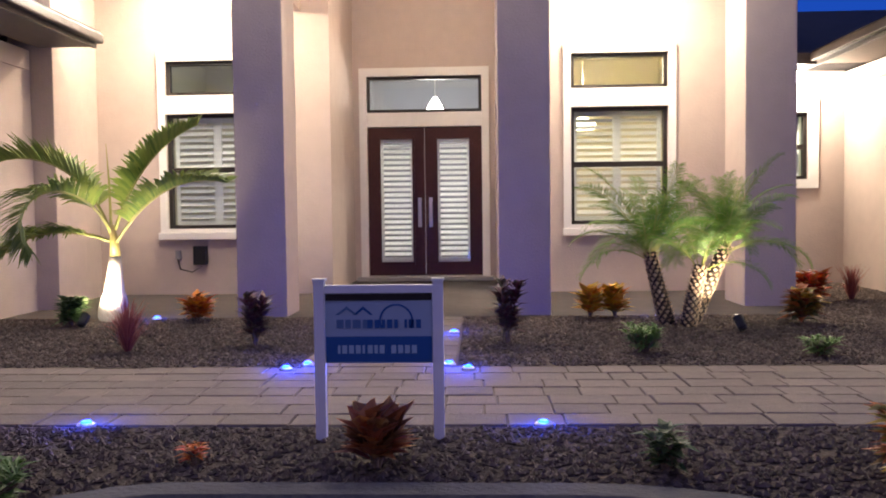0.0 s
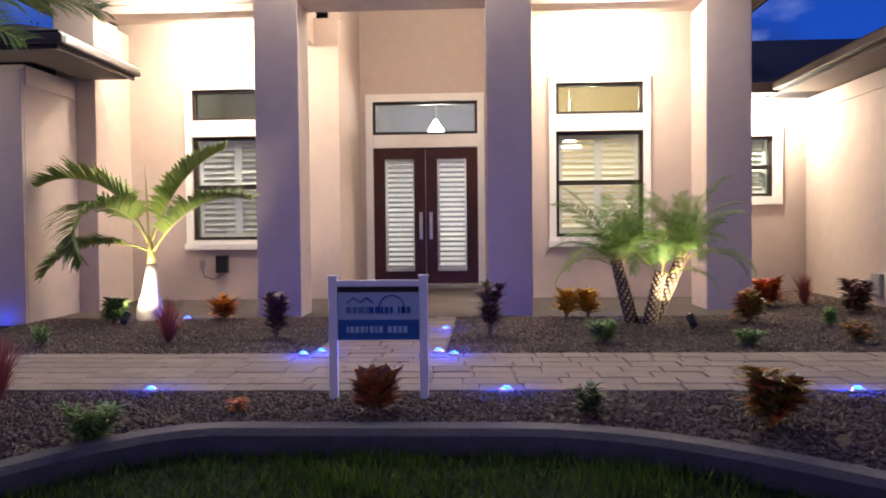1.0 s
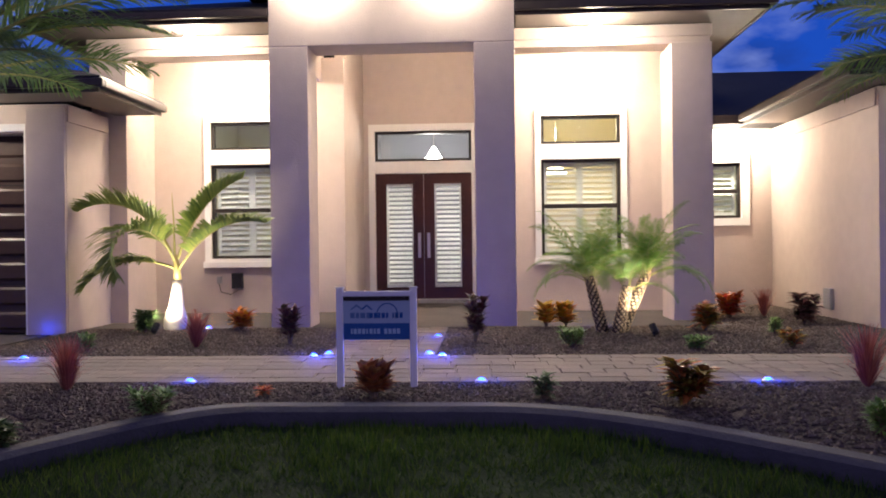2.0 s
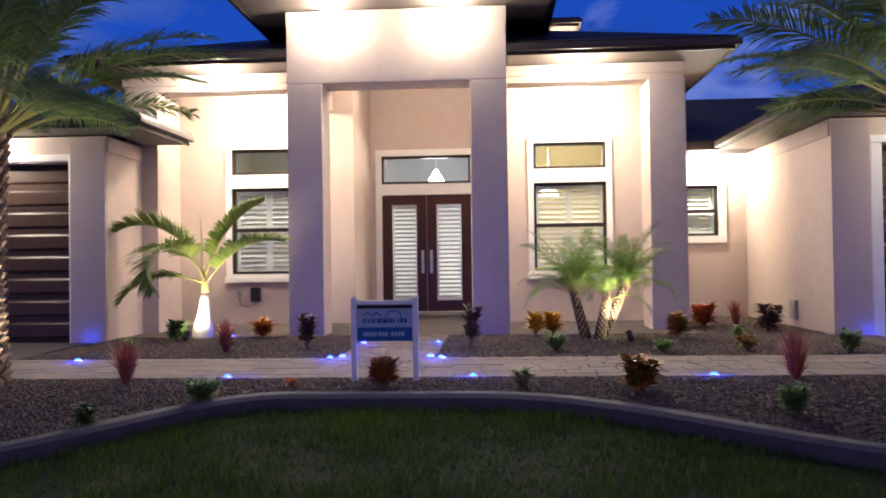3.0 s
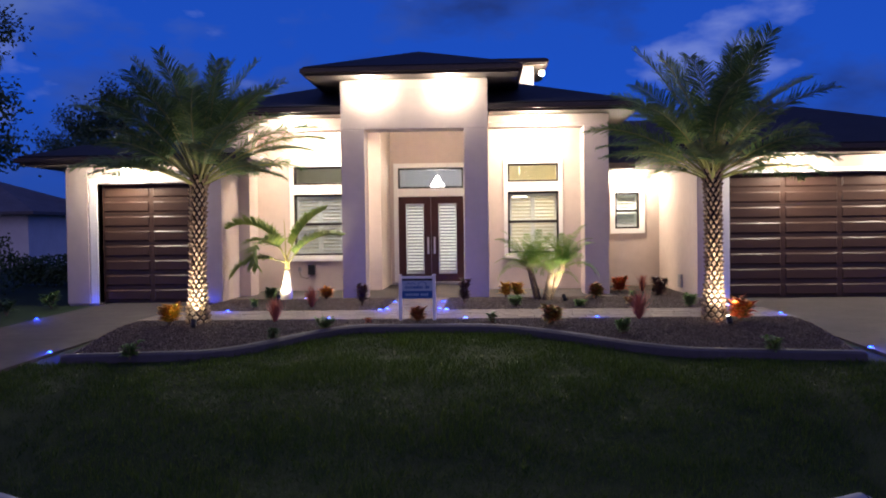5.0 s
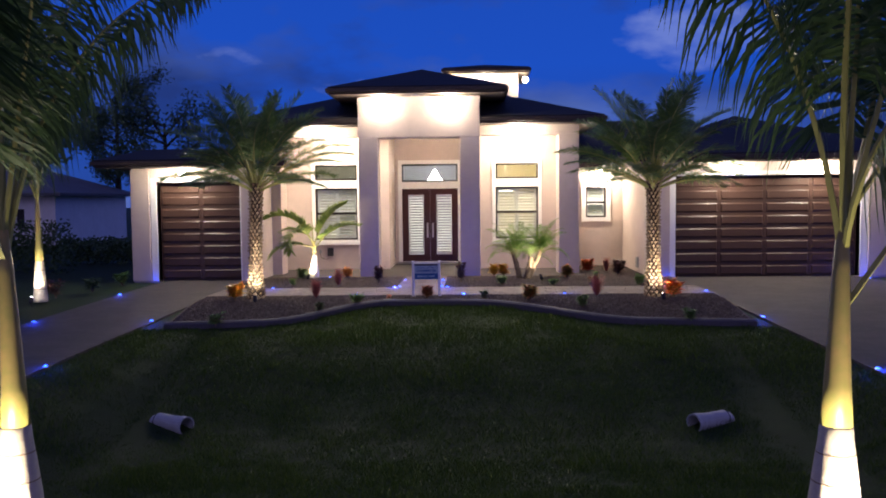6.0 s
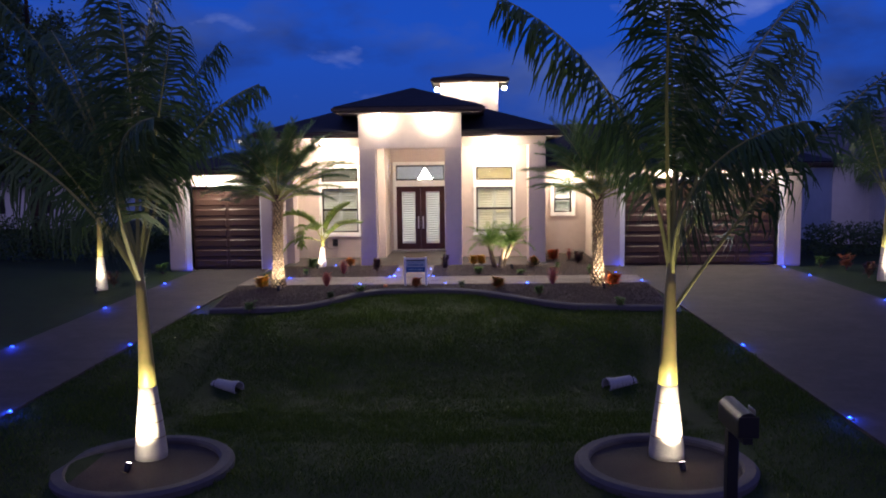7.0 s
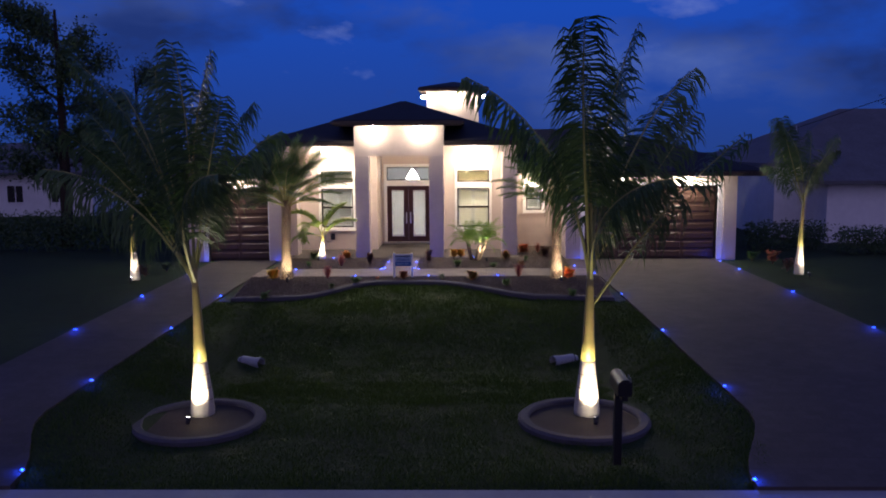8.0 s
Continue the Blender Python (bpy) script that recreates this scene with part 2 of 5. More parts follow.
def add_box(bm, x0, x1, y0, y1, z0, z1):
    geo = bmesh.ops.create_cube(bm, size=1.0)
    for v in geo["verts"]:
        v.co = Vector((x0 + (v.co.x + 0.5) * (x1 - x0), y0 + (v.co.y + 0.5) * (y1 - y0), z0 + (v.co.z + 0.5) * (z1 - z0)))
    return geo["verts"]


def box(name, x0, x1, y0, y1, z0, z1, material, parent=None, bevel=0.0, label=""):
    bm = bmesh.new()
    add_box(bm, x0, x1, y0, y1, z0, z1)
    if bevel:
        bmesh.ops.bevel(bm, geom=bm.edges[:], offset=bevel, segments=2, affect="EDGES", profile=0.6)
    return part(name, bm, material, parent, label)


def add_tube(bm, rings, segments=12, cap=True):
    """A tube through rings of (centre, radius, axis)."""
    loops = []
    for c, r, ax in rings:
        q = Vector(ax).normalized().to_track_quat("Z", "Y")
        loops.append([bm.verts.new(Vector(c) + q @ Vector((r * math.cos(a), r * math.sin(a), 0)))
                      for a in [2 * math.pi * i / segments for i in range(segments)]])
    for a, b in zip(loops, loops[1:]):
        for i in range(segments):
            j = (i + 1) % segments
            bm.faces.new((a[i], a[j], b[j], b[i]))
    if cap:
        bm.faces.new(loops[0][::-1])
        bm.faces.new(loops[-1])


def cylinder(name, at, r0, r1, h, material, parent=None, segments=20, label=""):
    bm = bmesh.new()
    x, y, z = at
    add_tube(bm, [((x, y, z), r0, (0, 0, 1)), ((x, y, z + h), r1, (0, 0, 1))], segments)
    return part(name, bm, material, parent, label, False)


def thing(name, at, label, category, group="", kind=""):
    o = new(name)
    o.location = at
    o.empty_display_size = 0.1
    return tagged(o, label, category, group, kind)


def wall_mesh(name, x0, x1, z0, z1, y0, y1, holes, material, parent, label=""):
    """A wall in the xz plane from y0 to y1 with rectangular holes (x0, x1, z0, z1)."""
    xs = sorted({x0, x1, *[h[0] for h in holes], *[h[1] for h in holes]})
    zs = sorted({z0, z1, *[h[2] for h in holes], *[h[3] for h in holes]})
    nx, nz = len(xs) - 1, len(zs) - 1

    def solid(i, k):
        if not (0 <= i < nx and 0 <= k < nz):
            return False
        cx, cz = (xs[i] + xs[i + 1]) / 2, (zs[k] + zs[k + 1]) / 2
        return not any(h[0] < cx < h[1] and h[2] < cz < h[3] for h in holes)
    bm = bmesh.new()
    cache = {}

    def v(x, y, z):
        key = (round(x, 4), round(y, 4), round(z, 4))
        if key not in cache:
            cache[key] = bm.verts.new((x, y, z))
        return cache[key]
    for i in range(nx):
        for k in range(nz):
            if not solid(i, k):
                continue
            a, b, c, d = xs[i], xs[i + 1], zs[k], zs[k + 1]
            bm.faces.new((v(a, y0, c), v(b, y0, c), v(b, y0, d), v(a, y0, d)))
            bm.faces.new((v(b, y1, c), v(a, y1, c), v(a, y1, d), v(b, y1, d)))
            if not solid(i - 1, k):
                bm.faces.new((v(a, y1, c), v(a, y0, c), v(a, y0, d), v(a, y1, d)))
            if not solid(i + 1, k):
                bm.faces.new((v(b, y0, c), v(b, y1, c), v(b, y1, d), v(b, y0, d)))
            if not solid(i, k - 1):
                bm.faces.new((v(a, y1, c), v(b, y1, c), v(b, y0, c), v(a, y0, c)))
            if not solid(i, k + 1):
                bm.faces.new((v(a, y0, d), v(b, y0, d), v(b, y1, d), v(a, y1, d)))
    return part(name, bm, material, parent, label)


# ------------------------------------------------------------------ ground
def smooth(a, b, x):
    t = min(1.0, max(0.0, (x - a) / (b - a)))
    return t * t * (3 - 2 * t)


def curb_y(x):
    if x < 0.35:
        return -10.02 - 1.45 * smooth(0.7, 3.1, 0.35 - x) - 0.08 * max(0.0, -2.7 - x)
    return -10.02 - 1.45 * smooth(0.9, 4.5, x - 0.35) - 0.08 * max(0.0, x - 4.8)


def bed_z(y):
    return -0.30 * smooth(9.6, 12.5, -y)


def lawn_z(x, y):
    """The lawn falls from the bed's kerb into the swale and rises again towards the street."""
    s = -y
    dip = bed_z(y) - 0.85 * smooth(11.8, 16.5, s) + 0.12 * smooth(17.0, 20.0, s) + 0.13 * smooth(21.5, 23.5, s)
    return dip + 0.012 * noise.noise(Vector((x * 0.6, y * 0.6, 0)))


def drive_z(y):
    return -0.85 * min(1.0, max(0.0, (-y - 6.0) / 18.0)) ** 1.15


def ground_z(x, y):
    k = smooth(3.4, 5.0, -x) if x < 0 else smooth(5.6, 7.2, x)
    return lawn_z(x, y) * (1 - k) + (drive_z(y) - 0.02) * k


def build_ground():
    xs = [-400, -200, -100, -60, -40, -30, -22] + [-18 + 0.8 * i for i in range(53)] + [30, 40, 60, 100, 200, 400]
    ys = [-400, -200, -100, -60, -45, -38] + [-34 + 0.6 * i for i in range(52)] + [0, 6, 12, 20, 30, 50, 100, 200, 400]
    verts, faces = [], []
    for y in ys:
        for x in xs:
            z = ground_z(x, y)
            verts.append((x, y, z - 0.03 if y > -23.6 else -1.05))
    nx = len(xs)
    for j in range(len(ys) - 1):
        for i in range(nx - 1):
            a = j * nx + i
            faces.append((a, a + 1, a + nx + 1, a + nx))
    g = mesh_object("ground", verts, faces, LAWN, smooth=True)
    tagged(g, "dark green mown lawn at dusk with a shallow swale", "ground", kind="structure")


build_ground()


def strip(name, left, right, ys, zf, thick, material, label, category):
    """A paved strip along y between two edge functions."""
    verts, faces = [], []
    for y in ys:
        z = zf(y)
        verts += [(left(y), y, z), (right(y), y, z), (right(y), y, z - thick), (left(y), y, z - thick)]
    for i in range(len(ys) - 1):
        a, b = 4 * i, 4 * i + 4
        faces += [(a, b, b + 1, a + 1), (a + 1, b + 1, b + 2, a + 2), (a + 3, b + 3, b, a), (a + 2, b + 2, b + 3, a + 3)]
    faces += [(0, 1, 2, 3), (a + 7, a + 6, a + 5, a + 4)]
    o = mesh_object(name, verts, faces, material)
    return tagged(o, label, category, kind="structure")


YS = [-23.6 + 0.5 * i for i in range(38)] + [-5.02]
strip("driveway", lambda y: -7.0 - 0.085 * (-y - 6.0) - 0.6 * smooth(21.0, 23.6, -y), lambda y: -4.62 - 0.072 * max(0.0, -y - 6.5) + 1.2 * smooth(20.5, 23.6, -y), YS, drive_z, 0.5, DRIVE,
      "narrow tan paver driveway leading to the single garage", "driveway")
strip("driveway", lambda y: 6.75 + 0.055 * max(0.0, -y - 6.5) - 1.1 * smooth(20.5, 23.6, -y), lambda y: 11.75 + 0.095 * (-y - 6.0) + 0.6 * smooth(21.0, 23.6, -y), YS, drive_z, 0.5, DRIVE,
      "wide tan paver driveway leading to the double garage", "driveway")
box("road", -300, 300, -45.0, -23.61, -1.2, -0.90, ASPHALT)
tagged(bpy.data.objects["road"], "grey asphalt street along the front lawn", "road", kind="structure")
KERBSTRIP = box("kerb_gutter", -300, 300, -24.2, -23.605, -1.1, -0.885, CONCRETE)
tagged(KERBSTRIP, "pale concrete gutter strip along the street", "gutter", kind="structure")


def bed(name, outline, z, material, label):
    bm = bmesh.new()
    vs = [bm.verts.new((x, y, z)) for x, y in outline]
    f = bm.faces.new(vs)
    ex = bmesh.ops.extrude_face_region(bm, geom=[f])
    for v in ex["geom"]:
        if isinstance(v, bmesh.types.BMVert):
            v.co.z -= 0.12
    bmesh.ops.triangulate(bm, faces=bm.faces[:])
    bmesh.ops.recalc_face_normals(bm, faces=bm.faces[:])
    o = part(name, bm, material)
    return tagged(o, label, "garden bed", kind="structure")


bed("gravel_bed", [(-4.32, -7.48), (-0.46, -7.48), (-0.46, -4.72), (-4.32, -4.72)], 0.03, GRAVELBED, "brown river gravel planting bed beside the walkway")
bed("gravel_bed", [(0.70, -7.48), (6.70, -7.48), (6.70, -5.09), (6.13, -5.09), (6.13, -1.22), (4.45, -1.22), (4.45, -4.72), (0.70, -4.72)], 0.03,
    GRAVELBED, "brown river gravel planting bed under the windows")
CURVE = [-4.55 + 11.25 * i / 60 for i in range(61)]


def front_bed():
    V, F, k = [], [], 9
    for x in CURVE:
        for j in range(k):
            y = -9.12 + (curb_y(x) + 9.12) * j / (k - 1)
            V.append((x, y, 0.03 + bed_z(y)))
    for i in range(len(CURVE) - 1):
        for j in range(k - 1):
            a = i * k + j
            F.append((a, a + 1, a + k + 1, a + k))
    b = len(V)
    V += [(x, y, z - 0.5) for x, y, z in V[:k]] + [(x, y, z - 0.5) for x, y, z in V[b - k:b]]
    for j in range(k - 1):
        F += [(j, b + j, b + j + 1, j + 1), (b - k + j, b - k + j + 1, b + k + j + 1, b + k + j)]
    tagged(mesh_object("gravel_bed", V, F, GRAVELBED), "brown river gravel planting bed along the curved kerb", "garden bed", kind="structure")


front_bed()


def build_curb():
    verts, faces = [], []
    prof = [(0.0, -0.2), (0.0, 0.05), (0.03, 0.075), (0.17, 0.075), (0.22, 0.045), (0.23, -0.25)]
    pts = [Vector((x, curb_y(x))) for x in CURVE]
    for i, p in enumerate(pts):
        t = (pts[min(i + 1, len(pts) - 1)] - pts[max(i - 1, 0)]).normalized()
        n = Vector((t.y, -t.x))
        for a, z in prof:
            verts.append((p.x + n.x * a, p.y + n.y * a, z + bed_z(p.y)))
    k = len(prof)
    for i in range(len(pts) - 1):
        for j in range(k - 1):
            a = i * k + j
            faces.append((a, a + 1, a + k + 1, a + k))
    faces += [tuple(range(k))[::-1], tuple(range((len(pts) - 1) * k, len(pts) * k))]
    o = mesh_object("kerb", verts, faces, CURB, smooth=False)
    tagged(o, "curved dark concrete kerb edging the gravel bed", "kerb", kind="structure")


build_curb()
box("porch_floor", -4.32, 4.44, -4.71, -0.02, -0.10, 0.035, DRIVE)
tagged(bpy.data.objects["porch_floor"], "tan paver porch floor behind the columns", "floor", kind="structure")
box("walk_base", -4.61, 6.74, -9.10, -7.50, -0.10, 0.027, JOINT)
tagged(bpy.data.objects["walk_base"], "sand bed under the walkway pavers", "pavement", kind="structure")
box("walk_base", -0.455, 0.695, -7.495, -4.72, -0.10, 0.027, JOINT)
tagged(bpy.data.objects["walk_base.001"], "sand bed under the entry path pavers", "pavement", kind="structure")

# ------------------------------------------------------------------ house
house = thing("house", (0, 0, 0), "beige stucco single-storey house with lit eaves and dark hip roofs", "house")
box("column", -1.73, -1.19, -4.64, -4.05, 0.0, 3.87, STUCCO, house, 0.015)
box("column", 1.07, 1.62, -4.64, -4.05, 0.0, 3.87, STUCCO, house, 0.015)
box("column", -4.65, -4.09, -3.85, -3.15, 0.0, 3.97, STUCCO, house, 0.015)
box("column", 3.85, 4.42, -3.95, -3.20, 0.0, 3.97, STUCCO, house, 0.015)
box("portico_header", -1.73, 1.62, -4.64, -4.05, 3.87, 4.98, STUCCO, house, 0.012)
box("header_band", -1.735, 1.625, -4.646, -4.045, 4.76, 4.975, STUCCO, house, 0.003)
for sx in (-1.73, 1.42):
    box("portico_side", sx, sx + 0.2, -4.05, -1.85, 3.9, 5.12, STUCCO, house)
box("porch_ceiling", -1.53, 1.42, -4.05, 0.2, 5.12, 5.17, STUCCO, house)
for a, b in ((-4.65, -1.74), (1.63, 4.42)):
    box("porch_beam", a, b, -3.84, -3.45, 3.97, 4.22, STUCCO, house, 0.01)
    box("beam_band", a - 0.02, b + 0.02, -3.88, -3.41, 4.07, 4.24, STUCCO, house, 0.008)
    box("porch_ceiling", a, b, -3.45, -2.11, 4.27, 4.32, STUCCO, house)

WIN_L, WIN_R = (-3.43, -2.13), (2.12, 3.42)
wall_mesh("wall", -4.62, -1.15, 0.0, 4.3, -2.1, -1.85, [(*WIN_L, 0.95, 2.53), (*WIN_L, 2.78, 3.25)], STUCCO, house)
wall_mesh("wall", 1.15, 4.42, 0.0, 4.3, -2.1, -1.85, [(*WIN_R, 0.95, 2.53), (*WIN_R, 2.78, 3.25)], STUCCO, house)
wall_mesh("wall", -1.15, 1.15, 0.0, 5.12, 0.0, 0.2, [(-0.93, 0.93, 0.10, 3.34)], STUCCO, house)
box("wall", -1.35, -1.15, -1.85, 0.2, 0.0, 5.12, STUCCO, house)
box("wall", 1.15, 1.35, -1.85, 0.2, 0.0, 5.12, STUCCO, house)
box("wall", -4.62, -4.40, -3.15, -2.1, 0.0, 4.1, STUCCO, house)
box("wall", 4.22, 4.42, -1.85, -1.19, 0.0, 4.1, STUCCO, house)
wall_mesh("wall", 4.42, 6.15, 0.0, 3.1, -1.19, -0.95, [(4.99, 5.63, 1.55, 2.51)], STUCCO, house)
box("wall_band", 4.43, 6.13, -1.215, -1.195, 2.86, 3.06, STUCCO, house, 0.004)
# garage wings
wall_mesh("garage_wall", -7.92, -4.36, 0.0, 3.08, -5.07, -4.80, [(-7.22, -4.93, -0.1, 2.70)], STUCCO, house)
wall_mesh("garage_wall", 6.15, 12.42, 0.0, 3.08, -5.07, -4.80, [(6.84, 11.71, -0.1, 2.72)], STUCCO, house)
box("garage_wall", -4.56, -4.36, -4.80, -3.15, 0.0, 3.08, STUCCO, house)
box("garage_wall", -7.92, -7.72, -4.80, 4.0, 0.0, 3.08, STUCCO, house)
box("garage_wall", 6.15, 6.35, -4.80, -0.95, 0.0, 3.08, STUCCO, house)
box("garage_wall", 12.22, 12.42, -4.80, 4.0, 0.0, 3.08, STUCCO, house)
box("wall_band", 6.125, 6.147, -5.06, -1.22, 2.84, 3.06, STUCCO, house, 0.004)
box("wall_band", -4.357, -4.335, -5.06, -3.90, 2.84, 3.06, STUCCO, house, 0.004)
for a, b in ((-7.92, -7.42), (-4.88, -4.36), (6.15, 6.67), (11.93, 12.42)):
    box("pilaster", a - 0.012, b, -5.13, -5.073, 0.0, 3.02, STUCCO, house, 0.012)
for a, b in ((-7.40, -7.22), (-4.93, -4.885), (6.69, 6.84), (11.71, 11.91)):
    box("jamb_trim", a, b, -5.10, -4.80, 0.0, 2.72, TRIM, house, 0.006)
box("head_trim", -7.40, -4.885, -5.10, -5.073, 2.72, 2.82, TRIM, house, 0.006)
box("head_trim", 6.69, 11.91, -5.10, -5.073, 2.73, 2.83, TRIM, house, 0.006)
box("back_wall", -7.92, 12.42, 9.0, 9.2, 0.0, 3.08, STUCCO, house)
box("side_wall", -4.62, -4.42, 2.5, 9.0, 3.0, 4.1, STUCCO, house)
# rooms behind the glass
ROOMS = [(-4.3, -1.36, -1.84, 2.2, 3.9), (-1.34, 1.34, 0.21, 4.0, 3.9), (1.36, 4.2, -1.84, 2.0, 3.9), (4.5, 6.1, -0.94, 1.5, 3.0)]
for x0, x1, y0, y1, z1 in ROOMS:
    bm = bmesh.new()
    add_box(bm, x0, x1, y0, y1, 0.1, z1)
    bm.faces.ensure_lookup_table()
    front = [f for f in bm.faces if all(abs(v.co.y - y0) < 1e-4 for v in f.verts)]
    bmesh.ops.delete(bm, geom=front, context="FACES_ONLY")
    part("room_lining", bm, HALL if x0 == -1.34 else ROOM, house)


def window(x0, x1, z0, z1, y, rail=None, shutters=0, slat=0.088, tilt=38):
    """Dark frame with panes; shutters: columns of slats behind the glass."""
    bm = bmesh.new()
    w = 0.05
    add_box(bm, x0, x0 + w, y + 0.03, y + 0.12, z0, z1)
    add_box(bm, x1 - w, x1, y + 0.03, y + 0.12, z0, z1)
    add_box(bm, x0 + w, x1 - w, y + 0.03, y + 0.12, z0, z0 + w)
    add_box(bm, x0 + w, x1 - w, y + 0.03, y + 0.12, z1 - w, z1)
    if rail:
        add_box(bm, x0 + w, x1 - w, y + 0.04, y + 0.11, rail - 0.035, rail + 0.035)
    win = part("window", bm, BRONZE, house, "dark bronze window with plantation shutters" if shutters else "dark bronze transom window")
    zs = [z0 + w, rail - 0.035, rail + 0.035, z1 - w] if rail else [z0 + w, z1 - w]
    for a, b in zip(zs[::2], zs[1::2]):
        pane = box("pane", x0 + w, x1 - w, y + 0.07, y + 0.076, a, b, GLASS, win)
        pane.visible_shadow = False
    if shutters:
        sw = (x1 - x0 - 0.1) / shutters
        yy = y + 0.19
        for i in range(shutters):
            a, b = x0 + 0.05 + sw * i, x0 + 0.05 + sw * (i + 1)
            bm = bmesh.new()
            add_box(bm, a, a + 0.055, yy, yy + 0.03, z0 + 0.03, z1 - 0.03)
            add_box(bm, b - 0.055, b, yy, yy + 0.03, z0 + 0.03, z1 - 0.03)
            add_box(bm, a + 0.055, b - 0.055, yy, yy + 0.03, z0 + 0.03, z0 + 0.11)
            add_box(bm, a + 0.055, b - 0.055, yy, yy + 0.03, z1 - 0.11, z1 - 0.03)
            part("shutter_frame", bm, WHITE, win)
            slat_rows(win, a + 0.057, b - 0.057, yy + 0.015, z0 + 0.12, z1 - 0.12, slat, tilt)
    return win


SLATS = {}


def slat_rows(parent, a, b, y, z0, z1, pitch, tilt):
    key = (round(b - a, 3), tilt)
    if key not in SLATS:
        bm = bmesh.new()
        add_box(bm, -(b - a) / 2, (b - a) / 2, -0.042, 0.042, -0.005, 0.005)
        bmesh.ops.rotate(bm, verts=bm.verts[:], cent=(0, 0, 0), matrix=Matrix.Rotation(radians(tilt), 3, "X"))
        me = bpy.data.meshes.new("slat")
        bm.to_mesh(me)
        bm.free()
        me.materials.append(WHITE)
        SLATS[key] = me
    n = int((z1 - z0) / pitch)
    for i in range(n):
        s = new("slat", SLATS[key])
        s.location = ((a + b) / 2, y, z0 + (i + 0.5) * (z1 - z0) / n)
        s.parent = parent


def trim_frame(x0, x1, z0, z1, y, holes):
    wall_mesh("window_trim", x0, x1, z0, z1, y - 0.05, y - 0.003, holes, TRIM, house, "white raised stucco window surround")


for wx in (WIN_L, WIN_R):
    window(*wx, 0.95, 2.53, -2.1, 1.76, 2)
    window(*wx, 2.78, 3.25, -2.1)
    trim_frame(wx[0] - 0.10, wx[1] + 0.10, 0.82, 3.36, -2.1, [(*wx, 0.95, 2.53), (*wx, 2.78, 3.25)])
    box("window_sill", wx[0] - 0.12, wx[1] + 0.12, -2.19, -2.152, 0.80, 0.90, TRIM, house, 0.008)
window(4.99, 5.63, 1.55, 2.51, -1.19, 2.02, 1)
trim_frame(4.86, 5.77, 1.42, 2.72, -1.19, [(4.99, 5.63, 1.55, 2.51)])

# entrance: surround, transom, two leaves
wall_mesh("door_trim", -1.05, 1.05, 0.10, 3.47, -0.05, -0.003, [(-0.93, 0.93, 0.10, 3.34)], TRIM, house, "white door surround")
box("transom_rail", -0.93, 0.93, 0.0, 0.14, 2.53, 2.76, TRIM, house, 0.005)
window(-0.93, 0.93, 2.76, 3.34, 0.0)
box("threshold", -1.10, 1.10, -0.20, 0.15, 0.035, 0.10, CONCRETE, house, 0.01)
for s in (-1, 1):
    a, b = (-0.925, -0.004) if s < 0 else (0.004, 0.925)
    gx0, gx1 = a + 0.20, b - 0.20
    leaf = wall_mesh("door_leaf", a, b, 0.11, 2.525, 0.05, 0.10, [(gx0, gx1, 0.33, 2.33)], DOOR, house, "dark mahogany front door leaf with a long glass light")
    bm = bmesh.new()
    for q in ((gx0 - 0.03, gx0), (gx1, gx1 + 0.03)):
        add_box(bm, q[0], q[1], 0.03, 0.05, 0.30, 2.36)
    add_box(bm, gx0, gx1, 0.03, 0.05, 0.30, 0.33)
    add_box(bm, gx0, gx1, 0.03, 0.05, 2.33, 2.36)
    part("light_moulding", bm, DOOR, leaf)
    p = box("pane", gx0, gx1, 0.07, 0.076, 0.33, 2.33, GLASS, leaf)
    p.visible_shadow = False
    bm = bmesh.new()
    for q in ((gx0, gx0 + 0.04), (gx1 - 0.04, gx1)):
        add_box(bm, q[0], q[1], 0.13, 0.16, 0.31, 2.36)
    add_box(bm, gx0 + 0.04, gx1 - 0.04, 0.13, 0.16, 0.31, 0.40)
    add_box(bm, gx0 + 0.04, gx1 - 0.04, 0.13, 0.16, 2.28, 2.36)
    part("shutter_frame", bm, WHITE, leaf)
    slat_rows(leaf, gx0 + 0.042, gx1 - 0.042, 0.165, 0.41, 2.27, 0.085, 36)
    hx = -0.09 if s < 0 else 0.09
    bm = bmesh.new()
    add_tube(bm, [((hx, -0.02, 0.95), 0.012, (0, 0, 1)), ((hx, -0.035, 1.05), 0.013, (0, 0, 1)), ((hx, -0.035, 1.22), 0.013, (0, 0, 1)), ((hx, 0.0, 1.30), 0.012, (0, 0, 1))], 8)
    add_box(bm, hx - 0.028, hx + 0.028, 0.03, 0.049, 0.90, 1.38)
    part("door_handle", bm, METAL, leaf, "brushed nickel pull handle")


